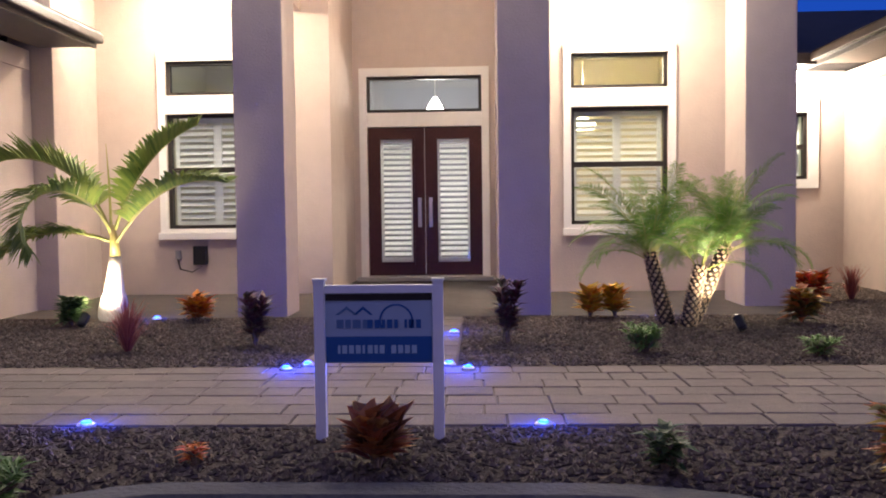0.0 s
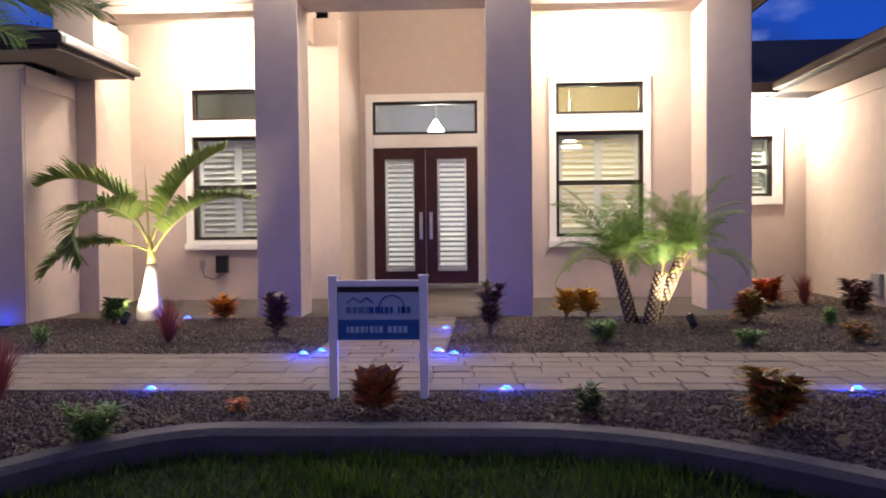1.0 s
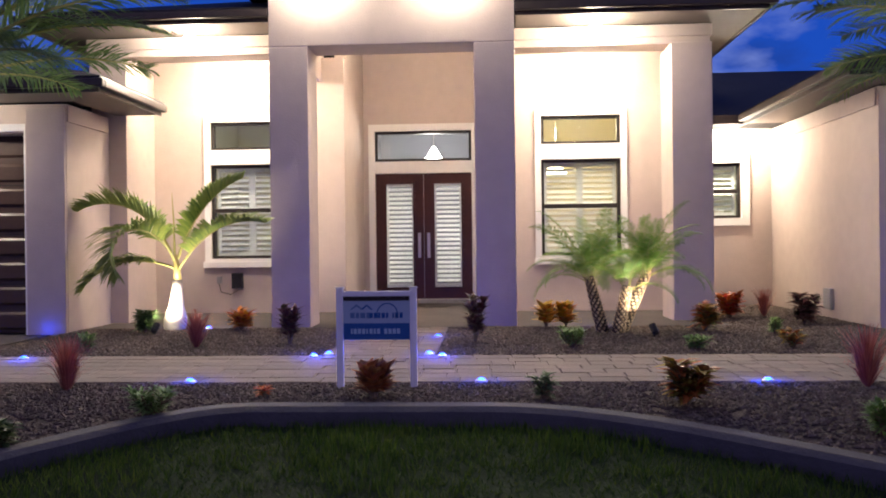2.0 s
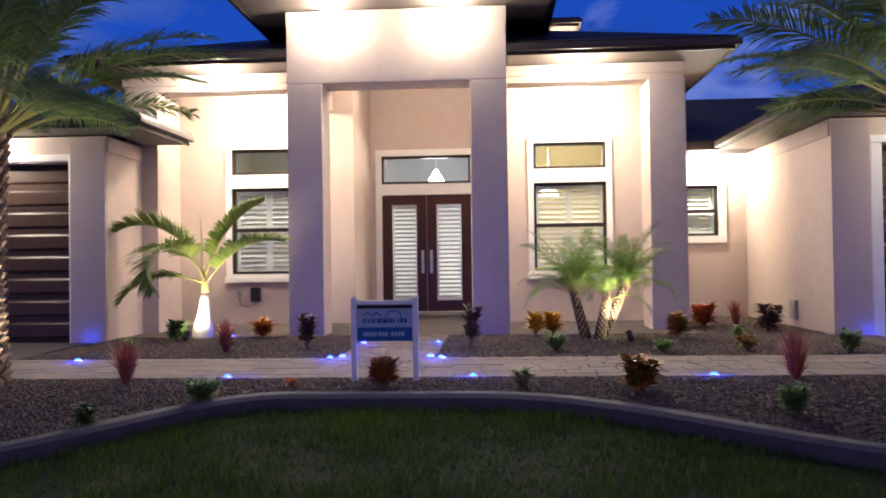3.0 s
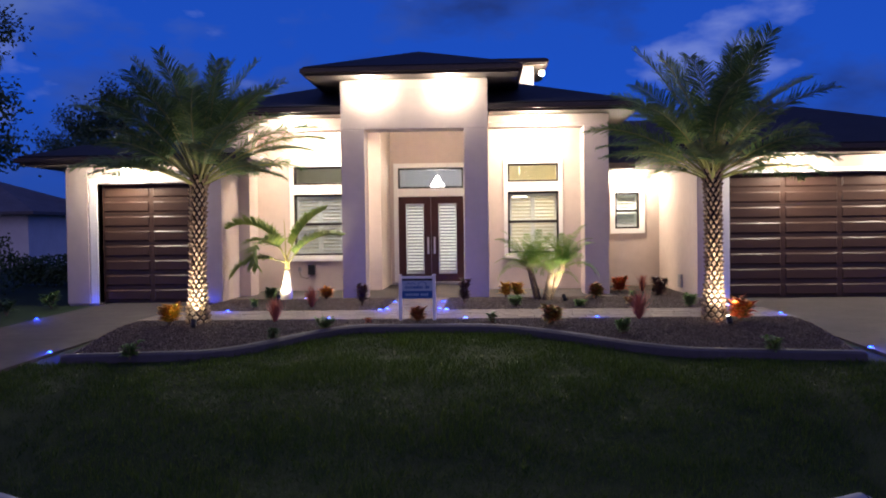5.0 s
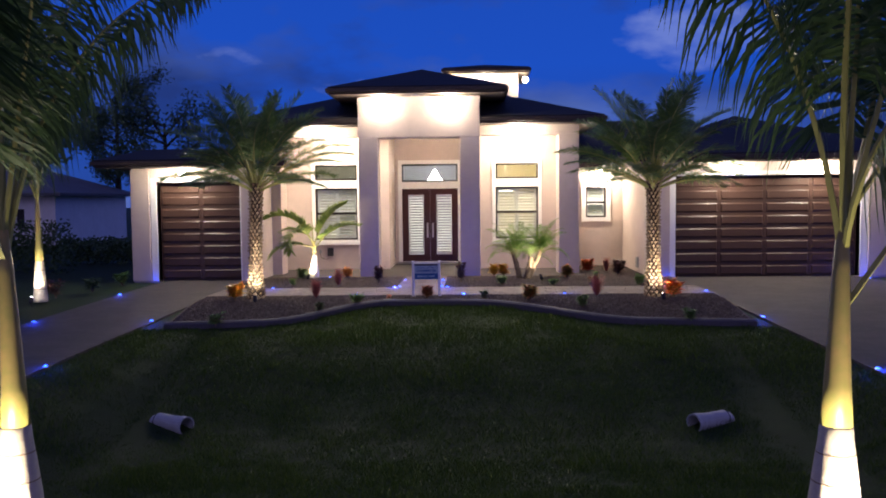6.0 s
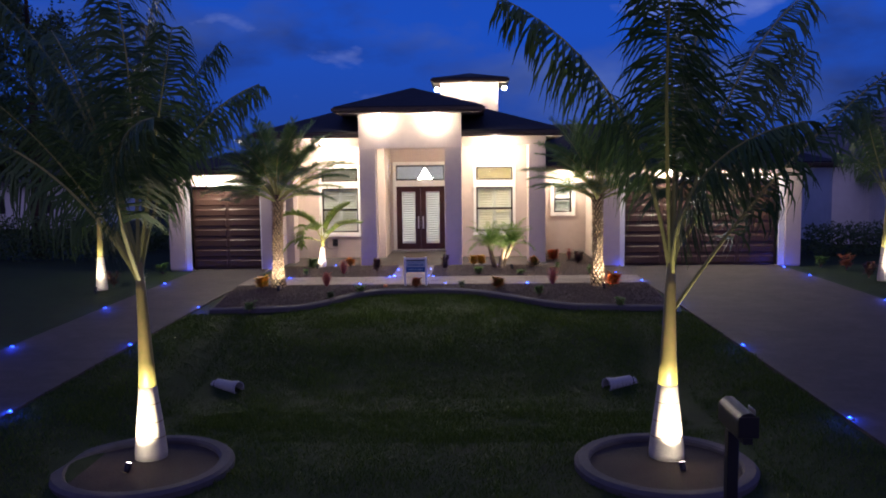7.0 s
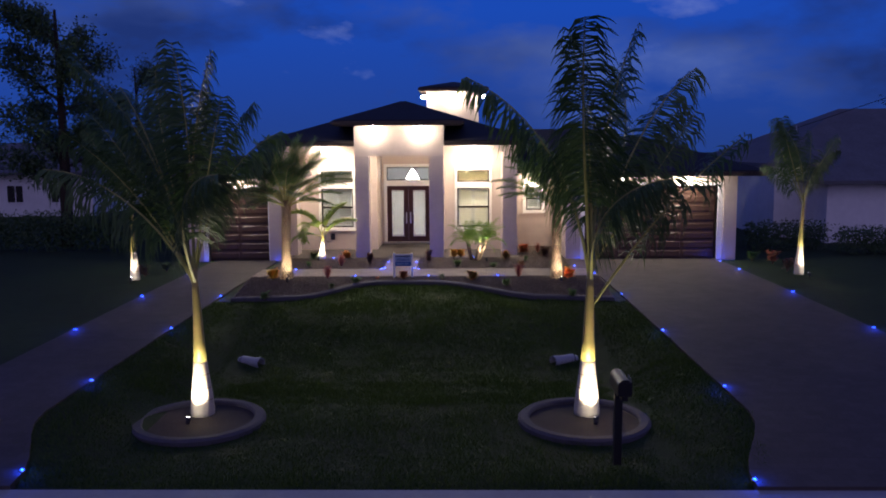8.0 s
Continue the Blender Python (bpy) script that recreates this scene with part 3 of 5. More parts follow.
def hip_roof(x0, x1, y0, y1, ze, slope, label, notch=None):
    """Dark tiled hip roof with a brown fascia and gutter round its eaves. notch: the stretch of the front that the portico interrupts."""
    hw, hd = (x1 - x0) / 2, (y1 - y0) / 2
    h = min(hw, hd)
    zb = ze + 0.2
    zt = zb + slope * h
    if hw < hd:
        ridge = [((x0 + x1) / 2, y0 + h, zt), ((x0 + x1) / 2, y1 - h, zt)]
    else:
        ridge = [(x0 + h, (y0 + y1) / 2, zt), (x1 - h, (y0 + y1) / 2, zt)]
    q = 0.03
    v = [(x0 - q, y0 - q, zb), (x1 + q, y0 - q, zb), (x1 + q, y1 + q, zb), (x0 - q, y1 + q, zb), *ridge]
    v += [(a, b, zb - 0.03) for a, b, c in v[:4]]
    f = [(0, 1, 4), (1, 2, 5, 4), (2, 3, 5), (3, 0, 4, 5)] if hw < hd else [(0, 1, 5, 4), (1, 2, 5), (2, 3, 4, 5), (3, 0, 4)]
    f += [(6, 7, 1, 0), (7, 8, 2, 1), (8, 9, 3, 2), (9, 6, 0, 3), (9, 8, 7, 6)]
    if notch:
        na, nb = notch
        ya, yb = y0 + (na - x0), y0 + (x1 - nb)
        v += [(na, y0 - q, zb), (na, ya, zb + slope * (na - x0)), (nb, y0 - q, zb), (nb, yb, zb + slope * (x1 - nb)), (na, y0 - q, zb - 0.03), (nb, y0 - q, zb - 0.03)]
        f[0] = (0, 10, 11)
        f[4] = (6, 14, 10, 0)
        f[8] = (12, 1, 13)
        f += [(11, 13, 4), (15, 7, 1, 12)]
    roof = mesh_object("roof", v, f, ROOF, house, label)
    runs = [(x0, notch[0]), (notch[1], x1)] if notch else [(x0, x1)]
    for a, b in runs:
        ga, gb = (a - 0.09 if a == x0 else a), (b + 0.09 if b == x1 else b)
        box("fascia", a, b, y0, y0 + 0.03, ze, ze + 0.168, FASCIA, roof)
        box("gutter", ga, gb, y0 - 0.09, y0 - 0.002, ze + 0.05, ze + 0.16, FASCIA, roof, 0.02)
        box("soffit", a + 0.03, b - 0.03, y0 + 0.03, y0 + 0.72, ze + 0.02, ze + 0.05, SOFFIT, roof)
    box("fascia", x0, x0 + 0.03, y0 + 0.03, y1, ze, ze + 0.168, FASCIA, roof)
    box("fascia", x1 - 0.03, x1, y0 + 0.03, y1, ze, ze + 0.168, FASCIA, roof)
    box("gutter", x0 - 0.09, x0 - 0.002, y0, y1, ze + 0.05, ze + 0.16, FASCIA, roof, 0.02)
    box("gutter", x1 + 0.002, x1 + 0.09, y0, y1, ze + 0.05, ze + 0.16, FASCIA, roof, 0.02)
    box("soffit", x0 + 0.03, x0 + 0.70, y0 + 0.72, y1, ze + 0.02, ze + 0.05, SOFFIT, roof)
    box("soffit", x1 - 0.70, x1 - 0.03, y0 + 0.72, y1, ze + 0.02, ze + 0.05, SOFFIT, roof)
    return roof


hip_roof(-2.40, 2.30, -5.30, 0.4, 4.985, 0.34, "portico hip roof")
hip_roof(-5.25, 5.02, -4.55, 8.0, 4.24, 0.34, "main hip roof", (-1.735, 1.625))
hip_roof(5.50, 13.25, -5.80, 4.5, 3.085, 0.34, "double garage hip roof")
hip_roof(-8.60, -3.55, -5.80, -3.86, 3.085, 0.34, "single garage hip roof")
hip_roof(-8.60, -4.70, -3.80, 5.0, 3.09, 0.30, "single garage rear roof")
mesh_object("roof", [(4.45, -1.80, 3.10), (9.5, -1.80, 3.10), (9.5, 3.2, 3.10), (4.45, 3.2, 3.10), (4.45, -1.80, 3.25), (9.5, -1.80, 3.25), (9.5, 3.2, 4.98), (4.45, 3.2, 4.98)],
            [(4, 5, 6, 7), (0, 1, 5, 4), (1, 2, 6, 5), (2, 3, 7, 6), (3, 0, 4, 7), (3, 2, 1, 0)], ROOF, house, "dark tiled roof slope over the side rooms")
box("fascia", 4.45, 5.47, -1.81, -1.785, 3.10, 3.25, FASCIA, house)
box("tower_wall", 0.72, 3.12, 3.0, 5.4, 5.0, 6.74, STUCCO, house, 0.01)
hip_roof(0.42, 3.48, 2.66, 5.75, 6.72, 0.22, "small tower hip roof")

for lx, ly, lz, lw in EAVE_LAMPS:
    fix = thing("eave_lamp", (lx, ly, lz), "small lit flood lamp under the roof eave", "lamp", "eave lamps")
    cylinder("mount", (0, 0.0, 0.0), 0.06, 0.06, 0.05, BRONZE, fix, 14)
    bm = bmesh.new()
    bmesh.ops.create_uvsphere(bm, u_segments=12, v_segments=8, radius=0.085)
    b = part("bulb", bm, LAMPGLOW, fix, smooth=True)
    b.location = (0, 0, -0.03)
    b.visible_shadow = False


def garage_door(x0, x1, z1, cols, rows):
    d = box("garage_door", x0, x1, -4.85, -4.81, 0.0, z1, GARAGE, house, label="dark brown garage door with raised long panels")
    h = z1 / rows
    w = (x1 - x0) / cols
    bm = bmesh.new()
    m = 0.05
    verts = add_box(bm, -w / 2 + m, w / 2 - m, -0.022, 0.0, -h / 2 + 0.045, h / 2 - 0.045)
    for v in verts:
        if v.co.y < -0.01:
            v.co.x *= 0.965
            v.co.z *= 0.72
    me = bpy.data.meshes.new("panel")
    bm.to_mesh(me)
    bm.free()
    me.materials.append(GARAGE)
    for r in range(rows):
        for c in range(cols):
            p = new("panel", me)
            p.location = (x0 + w * (c + 0.5), -4.851, h * (r + 0.5))
            p.parent = d
    for r in range(1, rows // 2):
        box("seam", x0, x1, -4.854, -4.8505, 2 * h * r - 0.006, 2 * h * r + 0.006, BLACK, d)


garage_door(-7.215, -4.935, 2.69, 2, 8)
garage_door(6.845, 11.705, 2.71, 4, 8)

# ------------------------------------------------------------------ plants
def frond_mesh(name, length, rise, bend, leaf, pairs, wide, hang, fold, rng, stem=0.18, radius=0.014, grav=0.0, mess=0.14, sweep=(0.45, 0.75)):
    """A feather leaf along +x: rachis and leaflets. rise: first angle; bend: how far it turns down; hang: droop of the leaflets."""
    V, F, mats = [], [], []
    steps = 14
    pts, p, a = [], Vector((0, 0, 0)), radians(rise)
    for i in range(steps + 1):
        pts.append((p.copy(), a))
        a -= radians(bend) / steps * (0.5 + i / steps)
        p = p + Vector((math.cos(a), 0, math.sin(a))) * (length / steps)
    for i, (q, ang) in enumerate(pts):
        r = radius * (1 - 0.8 * i / steps)
        up = Vector((-math.sin(ang), 0, math.cos(ang)))
        for k in range(4):
            t = math.pi / 2 * k
            V.append(q + up * (r * math.sin(t)) + Vector((0, r * math.cos(t), 0)))
    for i in range(steps):
        for k in range(4):
            b, c = 4 * i + k, 4 * i + (k + 1) % 4
            F.append((b, c, c + 4, b + 4))
            mats.append(0)
    clump = 0.0
    for j in range(pairs):
        if j % 5 == 0:
            clump = rng.uniform(-1, 1)
        s = stem + (1 - stem) * (j + 0.5) / pairs
        f = s * steps
        i = min(int(f), steps - 1)
        q = pts[i][0].lerp(pts[i + 1][0], f - i)
        ang = pts[i][1]
        fwd = Vector((math.cos(ang), 0, math.sin(ang)))
        up = Vector((-math.sin(ang), 0, math.cos(ang)))
        size = leaf * (0.45 + 0.55 * math.sin(math.pi * min(1, 0.12 + 0.88 * (s - stem) / (1 - stem)) ** 0.8)) * rng.uniform(0.78, 1.12)
        for side in (-1, 1):
            if rng.random() < 0.04:
                continue
            ahead = sweep[0] + sweep[1] * s + 1.15 * mess * clump + rng.uniform(-mess, mess)
            d = (Vector((0, side, 0)) + fwd * ahead + up * (fold + rng.uniform(-mess, mess)) - Vector((0, 0, grav))).normalized()
            drop = hang * rng.uniform(0.64 - mess, 1.16 + mess) * (1 + 0.25 * clump)
            mid = q + d * (size * 0.36)
            d2 = (d + Vector((0, 0, -drop * 0.7))).normalized()
            low = mid + d2 * (size * 0.34)
            d3 = (d2 + Vector((0, 0, -drop * 0.8))).normalized()
            tip = low + d3 * (size * 0.30)
            n = fwd * (wide * 0.5)
            k = len(V)
            V += [q - n * 0.5, q + n * 0.5, mid + n, mid - n, low + n * 0.75, low - n * 0.75, tip]
            F += [(k, k + 1, k + 2, k + 3), (k + 3, k + 2, k + 4, k + 5), (k + 5, k + 4, k + 6)]
            mats += [1, 1, 1]
    me = bpy.data.meshes.new(name)
    me.from_pydata(V, [], F)
    return me, mats


def frond_variants(name, leafmat, stalkmat, specs, seed):
    rng = random.Random(seed)
    out = []
    for sp in specs:
        me, mi = frond_mesh(name, rng=rng, **sp)
        me.materials.append(stalkmat)
        me.materials.append(leafmat)
        me.polygons.foreach_set("material_index", mi)
        me.update()
        out.append(me)
    return out


def put_frond(parent, me, z, yaw, tilt=0.0, off=0.0, scale=1.0, roll=0.0, at=(0, 0)):
    o = new("frond", me)
    o.matrix_basis = pose(at[0], at[1], z, 0, 0, yaw) @ pose(off, 0, 0, roll, -tilt, 0) @ Matrix.Scale(scale, 4)
    o.parent = parent
    return o


DATE = frond_variants("date_frond", DATELEAF, STALK,
                      [dict(length=l, rise=r, bend=b, leaf=0.44, pairs=84, wide=0.022, hang=h, fold=0.25, stem=0.33, radius=0.022, mess=0.22)
                       for l, r, b, h in ((2.3, 84, 34, 0.25), (2.25, 70, 50, 0.3), (2.2, 55, 54, 0.35), (2.1, 41, 52, 0.4), (1.9, 27, 46, 0.45))], 3)


def date_palm(x, y, h, seed, label, lean=0.0):
    rng = random.Random(seed)
    t = thing("date_palm", (x, y, -0.05), label, "palm tree", "date palms")
    bm = bmesh.new()
    rings = []
    for i in range(13):
        s = i / 12
        r = 0.185 - 0.065 * smooth(0.0, 0.35, s) + 0.02 * smooth(0.8, 1.0, s)
        rings.append(((lean * s * s, 0, h * s), r, (0, 0, 1)))
    add_tube(bm, rings, 16)
    trunk = part("trunk", bm, DARKBARK, t, "trunk with a pattern of cut leaf bases", True)
    V, F = [], []
    rows = 34
    for j in range(rows):
        s = (j + 0.5) / rows
        r = 0.185 - 0.065 * smooth(0.0, 0.35, s) + 0.02 * smooth(0.8, 1.0, s)
        for k in range(9):
            a = 2 * math.pi * (k + 0.5 * (j % 2)) / 9 + rng.uniform(-0.05, 0.05)
            c, sn = math.cos(a), math.sin(a)
            wv, hv, d = r * 0.30, h / rows * 0.80, rng.uniform(0.035, 0.055)
            cx = lean * s * s
            b = len(V)
            z = h * s
            for du, dz, dr in ((-wv, 0, -0.01), (0, -hv, -0.005), (wv, 0, -0.01), (0, hv * 0.55, d), (-wv * 0.5, hv * 0.2, d * 0.8), (wv * 0.5, hv * 0.2, d * 0.8), (0, hv * 0.75, -0.01)):
                rr = r + dr
                V.append((cx + rr * c - du * sn, rr * sn + du * c, z + dz))
            F += [(b, b + 1, b + 4), (b + 1, b + 2, b + 5), (b + 1, b + 5, b + 3, b + 4), (b + 4, b + 3, b + 6, b), (b + 3, b + 5, b + 2, b + 6)]
    tagged(mesh_object("bark_scale", V, F, BOOT, trunk), kind="stuff")
    yaw = rng.uniform(0, 360)
    n = 46
    for i in range(n):
        s = i / (n - 1)
        k = min(4, int(s * 5))
        yaw += 137.5 + rng.uniform(-10, 10)
        o = put_frond(t, DATE[k], h - 0.05 - 0.16 * s, yaw, rng.uniform(-7, 7), 0.05, rng.uniform(0.88, 1.06), rng.uniform(-20, 20), (lean, 0))
    return t


date_palm(-3.36, -9.50, 2.60, 11, "date palm with a diamond-patterned trunk lit from below in gravel", 0.06)
date_palm(5.28, -9.52, 2.56, 12, "date palm with a diamond-patterned trunk beside the wide driveway", -0.02)

ROYAL = frond_variants("royal_frond", ROYALLEAF, STALK,
                       [dict(length=l, rise=r, bend=b, leaf=1.0, pairs=100, wide=0.036, hang=h, fold=0.0, grav=g, stem=0.28, radius=0.032, mess=0.30, sweep=(0.35, 0.45))
                        for l, r, b, h, g in ((4.2, 90, 20, 1.2, 0.5), (4.4, 87, 36, 1.6, 0.7), (4.3, 84, 50, 1.9, 0.8), (4.0, 81, 60, 2.1, 0.9), (3.5, 79, 72, 2.2, 0.9))], 5)


def royal_palm(name, x, y, z, h, lean, seed, label, n=12, scale=1.0, yaw0=0.0, group="royal palms"):
    rng = random.Random(seed)
    t = thing(name, (x, y, z), label, "palm tree", group)
    knots = [(0.0, 0.23), (0.04, 0.235), (0.15, 0.205), (0.26, 0.168), (0.33, 0.142), (0.37, 0.135), (0.375, 0.131)]
    rings = [((lean * s * s, 0, h * s), r * scale, (0, 0, 1)) for s, r in knots]
    bm = bmesh.new()
    add_tube(bm, rings, 20)
    part("trunk", bm, ROYALBARK, t, "pale ringed swollen trunk", True)
    for s, r in ((0.12, 0.2175), (0.20, 0.191), (0.29, 0.158)):
        bm = bmesh.new()
        add_tube(bm, [((lean * s * s, 0, h * s - 0.006), r * scale, (0, 0, 1)), ((lean * s * s, 0, h * s + 0.006), r * scale, (0, 0, 1))], 20)
        part("leaf_scar_ring", bm, BARK, t)
    bm = bmesh.new()
    add_tube(bm, [((lean * s * s, 0, h * s), r * scale, (lean * 2 * s, 0, h)) for s, r in ((0.372, 0.132), (0.5, 0.11), (0.7, 0.085), (0.86, 0.07), (1.0, 0.045))], 14)
    part("crownshaft", bm, SHAFT, t, "smooth green crownshaft", True)
    for i in range(n):
        s = i / max(1, n - 1)
        yaw = yaw0 + 137.5 * i + rng.uniform(-14, 14)
        put_frond(t, ROYAL[min(4, int(s ** 1.5 * 5))], h * (1.0 - 0.10 * s), yaw, rng.uniform(-6, 6), 0.02, scale * rng.uniform(0.82, 1.10), rng.uniform(-35, 35), (lean, 0))
    if n > 8:
        put_frond(t, ROYAL[0], h * (0.74 if x > 0 else 0.9), 8 if x > 0 else 172, -31 if x > 0 else -26, 0.05, scale * 0.95, 8, (lean * 0.6, 0))
    return t


royal_palm("royal_palm", -2.93, -19.7, -1.05, 2.95, -0.05, 21, "young royal palm with a lit white trunk in a round bed", 11, yaw0=20)
royal_palm("royal_palm", 4.67, -19.7, -1.05, 2.95, 0.03, 22, "young royal palm with a lit white trunk beside the mailbox", 9, 1.08, yaw0=75)
royal_palm("royal_palm", -8.55, -8.8, -0.1, 2.5, 0.0, 23, "slender young palm with a lit white trunk beside the driveway", 8, 0.68)
royal_palm("royal_palm", 13.5, -8.2, -0.1, 2.5, 0.05, 24, "slender young palm with a lit white trunk and windblown crown", 7, 0.68)

BOTTLE = frond_variants("bottle_frond", BOTTLELEAF, STALK,
                        [dict(length=l, rise=r, bend=b, leaf=lf * 1.25, pairs=104, wide=0.036, hang=h, fold=f, stem=0.20, radius=0.020, mess=0.10, sweep=(0.5, 0.4))
                         for l, r, b, lf, h, f in ((1.45, 72, 48, 0.30, 0.30, 0.75), (1.75, 74, 106, 0.32, 0.25, 0.75), (1.55, 56, 70, 0.32, 0.40, 0.60),
                                                   (1.60, 74, 205, 0.42, 0.35, 0.20), (1.35, 24, 88, 0.32, 0.55, 0.35))], 8)


def bottle_palm(x, y):
    t = thing("bottle_palm", (x, y, 0.03), "small bottle palm with a white-lit swollen trunk and five arching fronds", "palm tree")
    bm = bmesh.new()
    rings = ((0.0, 0.13), (0.05, 0.150), (0.14, 0.152), (0.24, 0.130), (0.34, 0.098), (0.36, 0.101), (0.46, 0.082), (0.48, 0.085), (0.58, 0.070), (0.68, 0.062))
    add_tube(bm, [((0.02 + 0.07 * h, 0, h), r, (0, 0, 1)) for h, r in rings], 18)
    part("trunk", bm, ROYALBARK, t, "swollen pale trunk", True)
    bm = bmesh.new()
    add_tube(bm, [((0.068, 0, 0.68), 0.055, (0, 0, 1)), ((0.06, 0, 0.86), 0.045, (0, 0, 1)), ((0.03, 0, 1.02), 0.028, (0, 0, 1))], 10)
    part("crownshaft", bm, SHAFT, t, smooth=True)
    bm = bmesh.new()
    add_tube(bm, [((0.03, 0, 0.98), 0.018, (0, 0, 1)), ((0.02, 0, 1.5), 0.011, (0, 0, 1)), ((0.0, 0, 1.86), 0.003, (0, 0, 1))], 6)
    part("spear_leaf", bm, STALK, t, "thin unopened spear leaf")
    for k, yaw, z, tilt in ((1, 186, 0.90, 0), (0, 12, 0.96, 0), (2, -8, 0.80, 0), (3, 238, 0.92, 0), (4, 192, 0.84, 0)):
        put_frond(t, BOTTLE[k], z, yaw, tilt, 0.02, 1.0, 8, (0.05, 0))


bottle_palm(-3.02, -4.85)
PYGMY = frond_variants("pygmy_frond", PYGMYLEAF, STALK,
                       [dict(length=0.98, rise=r, bend=b, leaf=0.20, pairs=62, wide=0.0085, hang=0.45, fold=0.2, stem=0.16, radius=0.008)
                        for r, b in ((84, 44), (74, 78), (62, 104), (46, 118))], 9)


def pygmy_palm(x, y):
    t = thing("pygmy_date_palm", (x, y, 0.03), "triple-trunk pygmy date palm with fine green fronds lit from below", "palm tree")
    rng = random.Random(31)
    for dx, dy, lean, h, n in ((-0.08, 0.06, -0.17, 0.70, 26), (0.08, -0.06, 0.12, 0.58, 7), (0.14, 0.06, 0.33, 0.76, 29)):
        bm = bmesh.new()
        add_tube(bm, [((dx + lean * s, dy, h * s), 0.058 + 0.018 * (1 - s), (lean, 0, h)) for s in (0, 0.3, 0.6, 1.0)], 12)
        trunk = part("trunk", bm, DARKBARK, t, smooth=True)
        V, F = [], []
        for j in range(18):
            s = (j + 0.5) / 18
            for k in range(7):
                a = 2 * math.pi * (k + 0.5 * (j % 2)) / 7
                r = 0.060 + 0.018 * (1 - s)
                c, sn = math.cos(a), math.sin(a)
                b = len(V)
                for du, dz, dr in ((-0.022, 0, -0.004), (0, -0.03, -0.004), (0.022, 0, -0.004), (0, 0.02, 0.02)):
                    V.append((dx + lean * s + (r + dr) * c - du * sn, dy + (r + dr) * sn + du * c, h * s + dz))
                F += [(b, b + 1, b + 3), (b + 1, b + 2, b + 3), (b, b + 3, b + 2)]
        tagged(mesh_object("bark_scale", V, F, BOOT, trunk), kind="stuff")
        for i in range(n):
            s = i / (n - 1)
            put_frond(t, PYGMY[min(3, int(s * 4))], h - 0.02 - 0.06 * s, 137.5 * i + rng.uniform(-12, 12), rng.uniform(-10, 10), 0.02, rng.uniform(0.72, 1.08), rng.uniform(-20, 20), (dx + lean, dy))


pygmy_palm(2.74, -5.45)


def shrub(name, x, y, h, r, n, leaf, wide, material, label, seed, spread=1.0, up=0.5, category="shrub", z=0.03, stems=5):
    """Leaves with a fold along the middle, set round short stems."""
    r *= 1.4
    rng = random.Random(seed)
    t = thing(name, (x, y, z + (bed_z(y) if -4.6 < x < 6.7 else 0)), label, category)
    tips = []
    for i in range(stems):
        a = 2 * math.pi * i / stems + rng.uniform(-0.4, 0.4)
        e = Vector((math.cos(a) * r * 0.55 * spread * rng.uniform(0.3, 1), math.sin(a) * r * 0.55 * spread * rng.uniform(0.3, 1), h * rng.uniform(0.6, 0.88)))
        bm = bmesh.new()
        add_tube(bm, [((0, 0, -0.02), 0.012, e), (e * 0.5 + Vector((0, 0, 0.02)), 0.009, e), (e, 0.005, e)], 5)
        part("stem", bm, BARK, t)
        tips.append(e)
    V, F = [], []
    if name == "croton":
        n, wide = int(n * 1.3), wide * 1.25
    leaf *= 1.3
    wide *= 1.1
    for i in range(n):
        e = rng.choice(tips)
        s = rng.uniform(0.22, 1.0)
        p = e * s + Vector((0, 0, 0.02 * s))
        a = rng.uniform(0, 2 * math.pi)
        el = up * (0.25 + 0.9 * s) + rng.uniform(-0.3, 0.35)
        d = Vector((math.cos(a), math.sin(a), el)).normalized()
        side = d.cross(Vector((0, 0, 1))).normalized()
        nrm = side.cross(d)
        L = leaf * rng.uniform(0.7, 1.15)
        w = wide * rng.uniform(0.8, 1.2)
        k = len(V)
        tip = p + d * L - Vector((0, 0, L * 0.18))
        V += [p, p + d * L * 0.45 + side * w + nrm * w * 0.4, p + d * L * 0.5, p + d * L * 0.45 - side * w + nrm * w * 0.4, tip]
        F += [(k, k + 1, k + 2), (k, k + 2, k + 3), (k + 1, k + 4, k + 2), (k + 2, k + 4, k + 3)]
    tagged(mesh_object("foliage", V, F, material, t), kind="stuff")
    return t


def grass_tuft(x, y, h, r, n, material, label, seed, z=0.03):
    rng = random.Random(seed)
    t = thing("fountain_grass", (x, y, z + bed_z(y)), label, "ornamental grass")
    V, F = [], []
    for i in range(n):
        a = rng.uniform(0, 2 * math.pi)
        out = r * rng.uniform(0.1, 1.25)
        hh = h * rng.uniform(0.35, 1.05)
        c, s = math.cos(a), math.sin(a)
        w = 0.006
        b = len(V)
        for f, o, zz in ((0, 0.06, 0), (0.55, 0.48, 0.68), (1.0, 1.0, 1.0)):
            ww = w * (1 - f * 0.8)
            V += [(c * out * o - s * ww, s * out * o + c * ww, hh * zz), (c * out * o + s * ww, s * out * o - c * ww, hh * zz)]
        F += [(b, b + 1, b + 3, b + 2), (b + 2, b + 3, b + 5, b + 4)]
    tagged(mesh_object("foliage", V, F, material, t), kind="stuff")


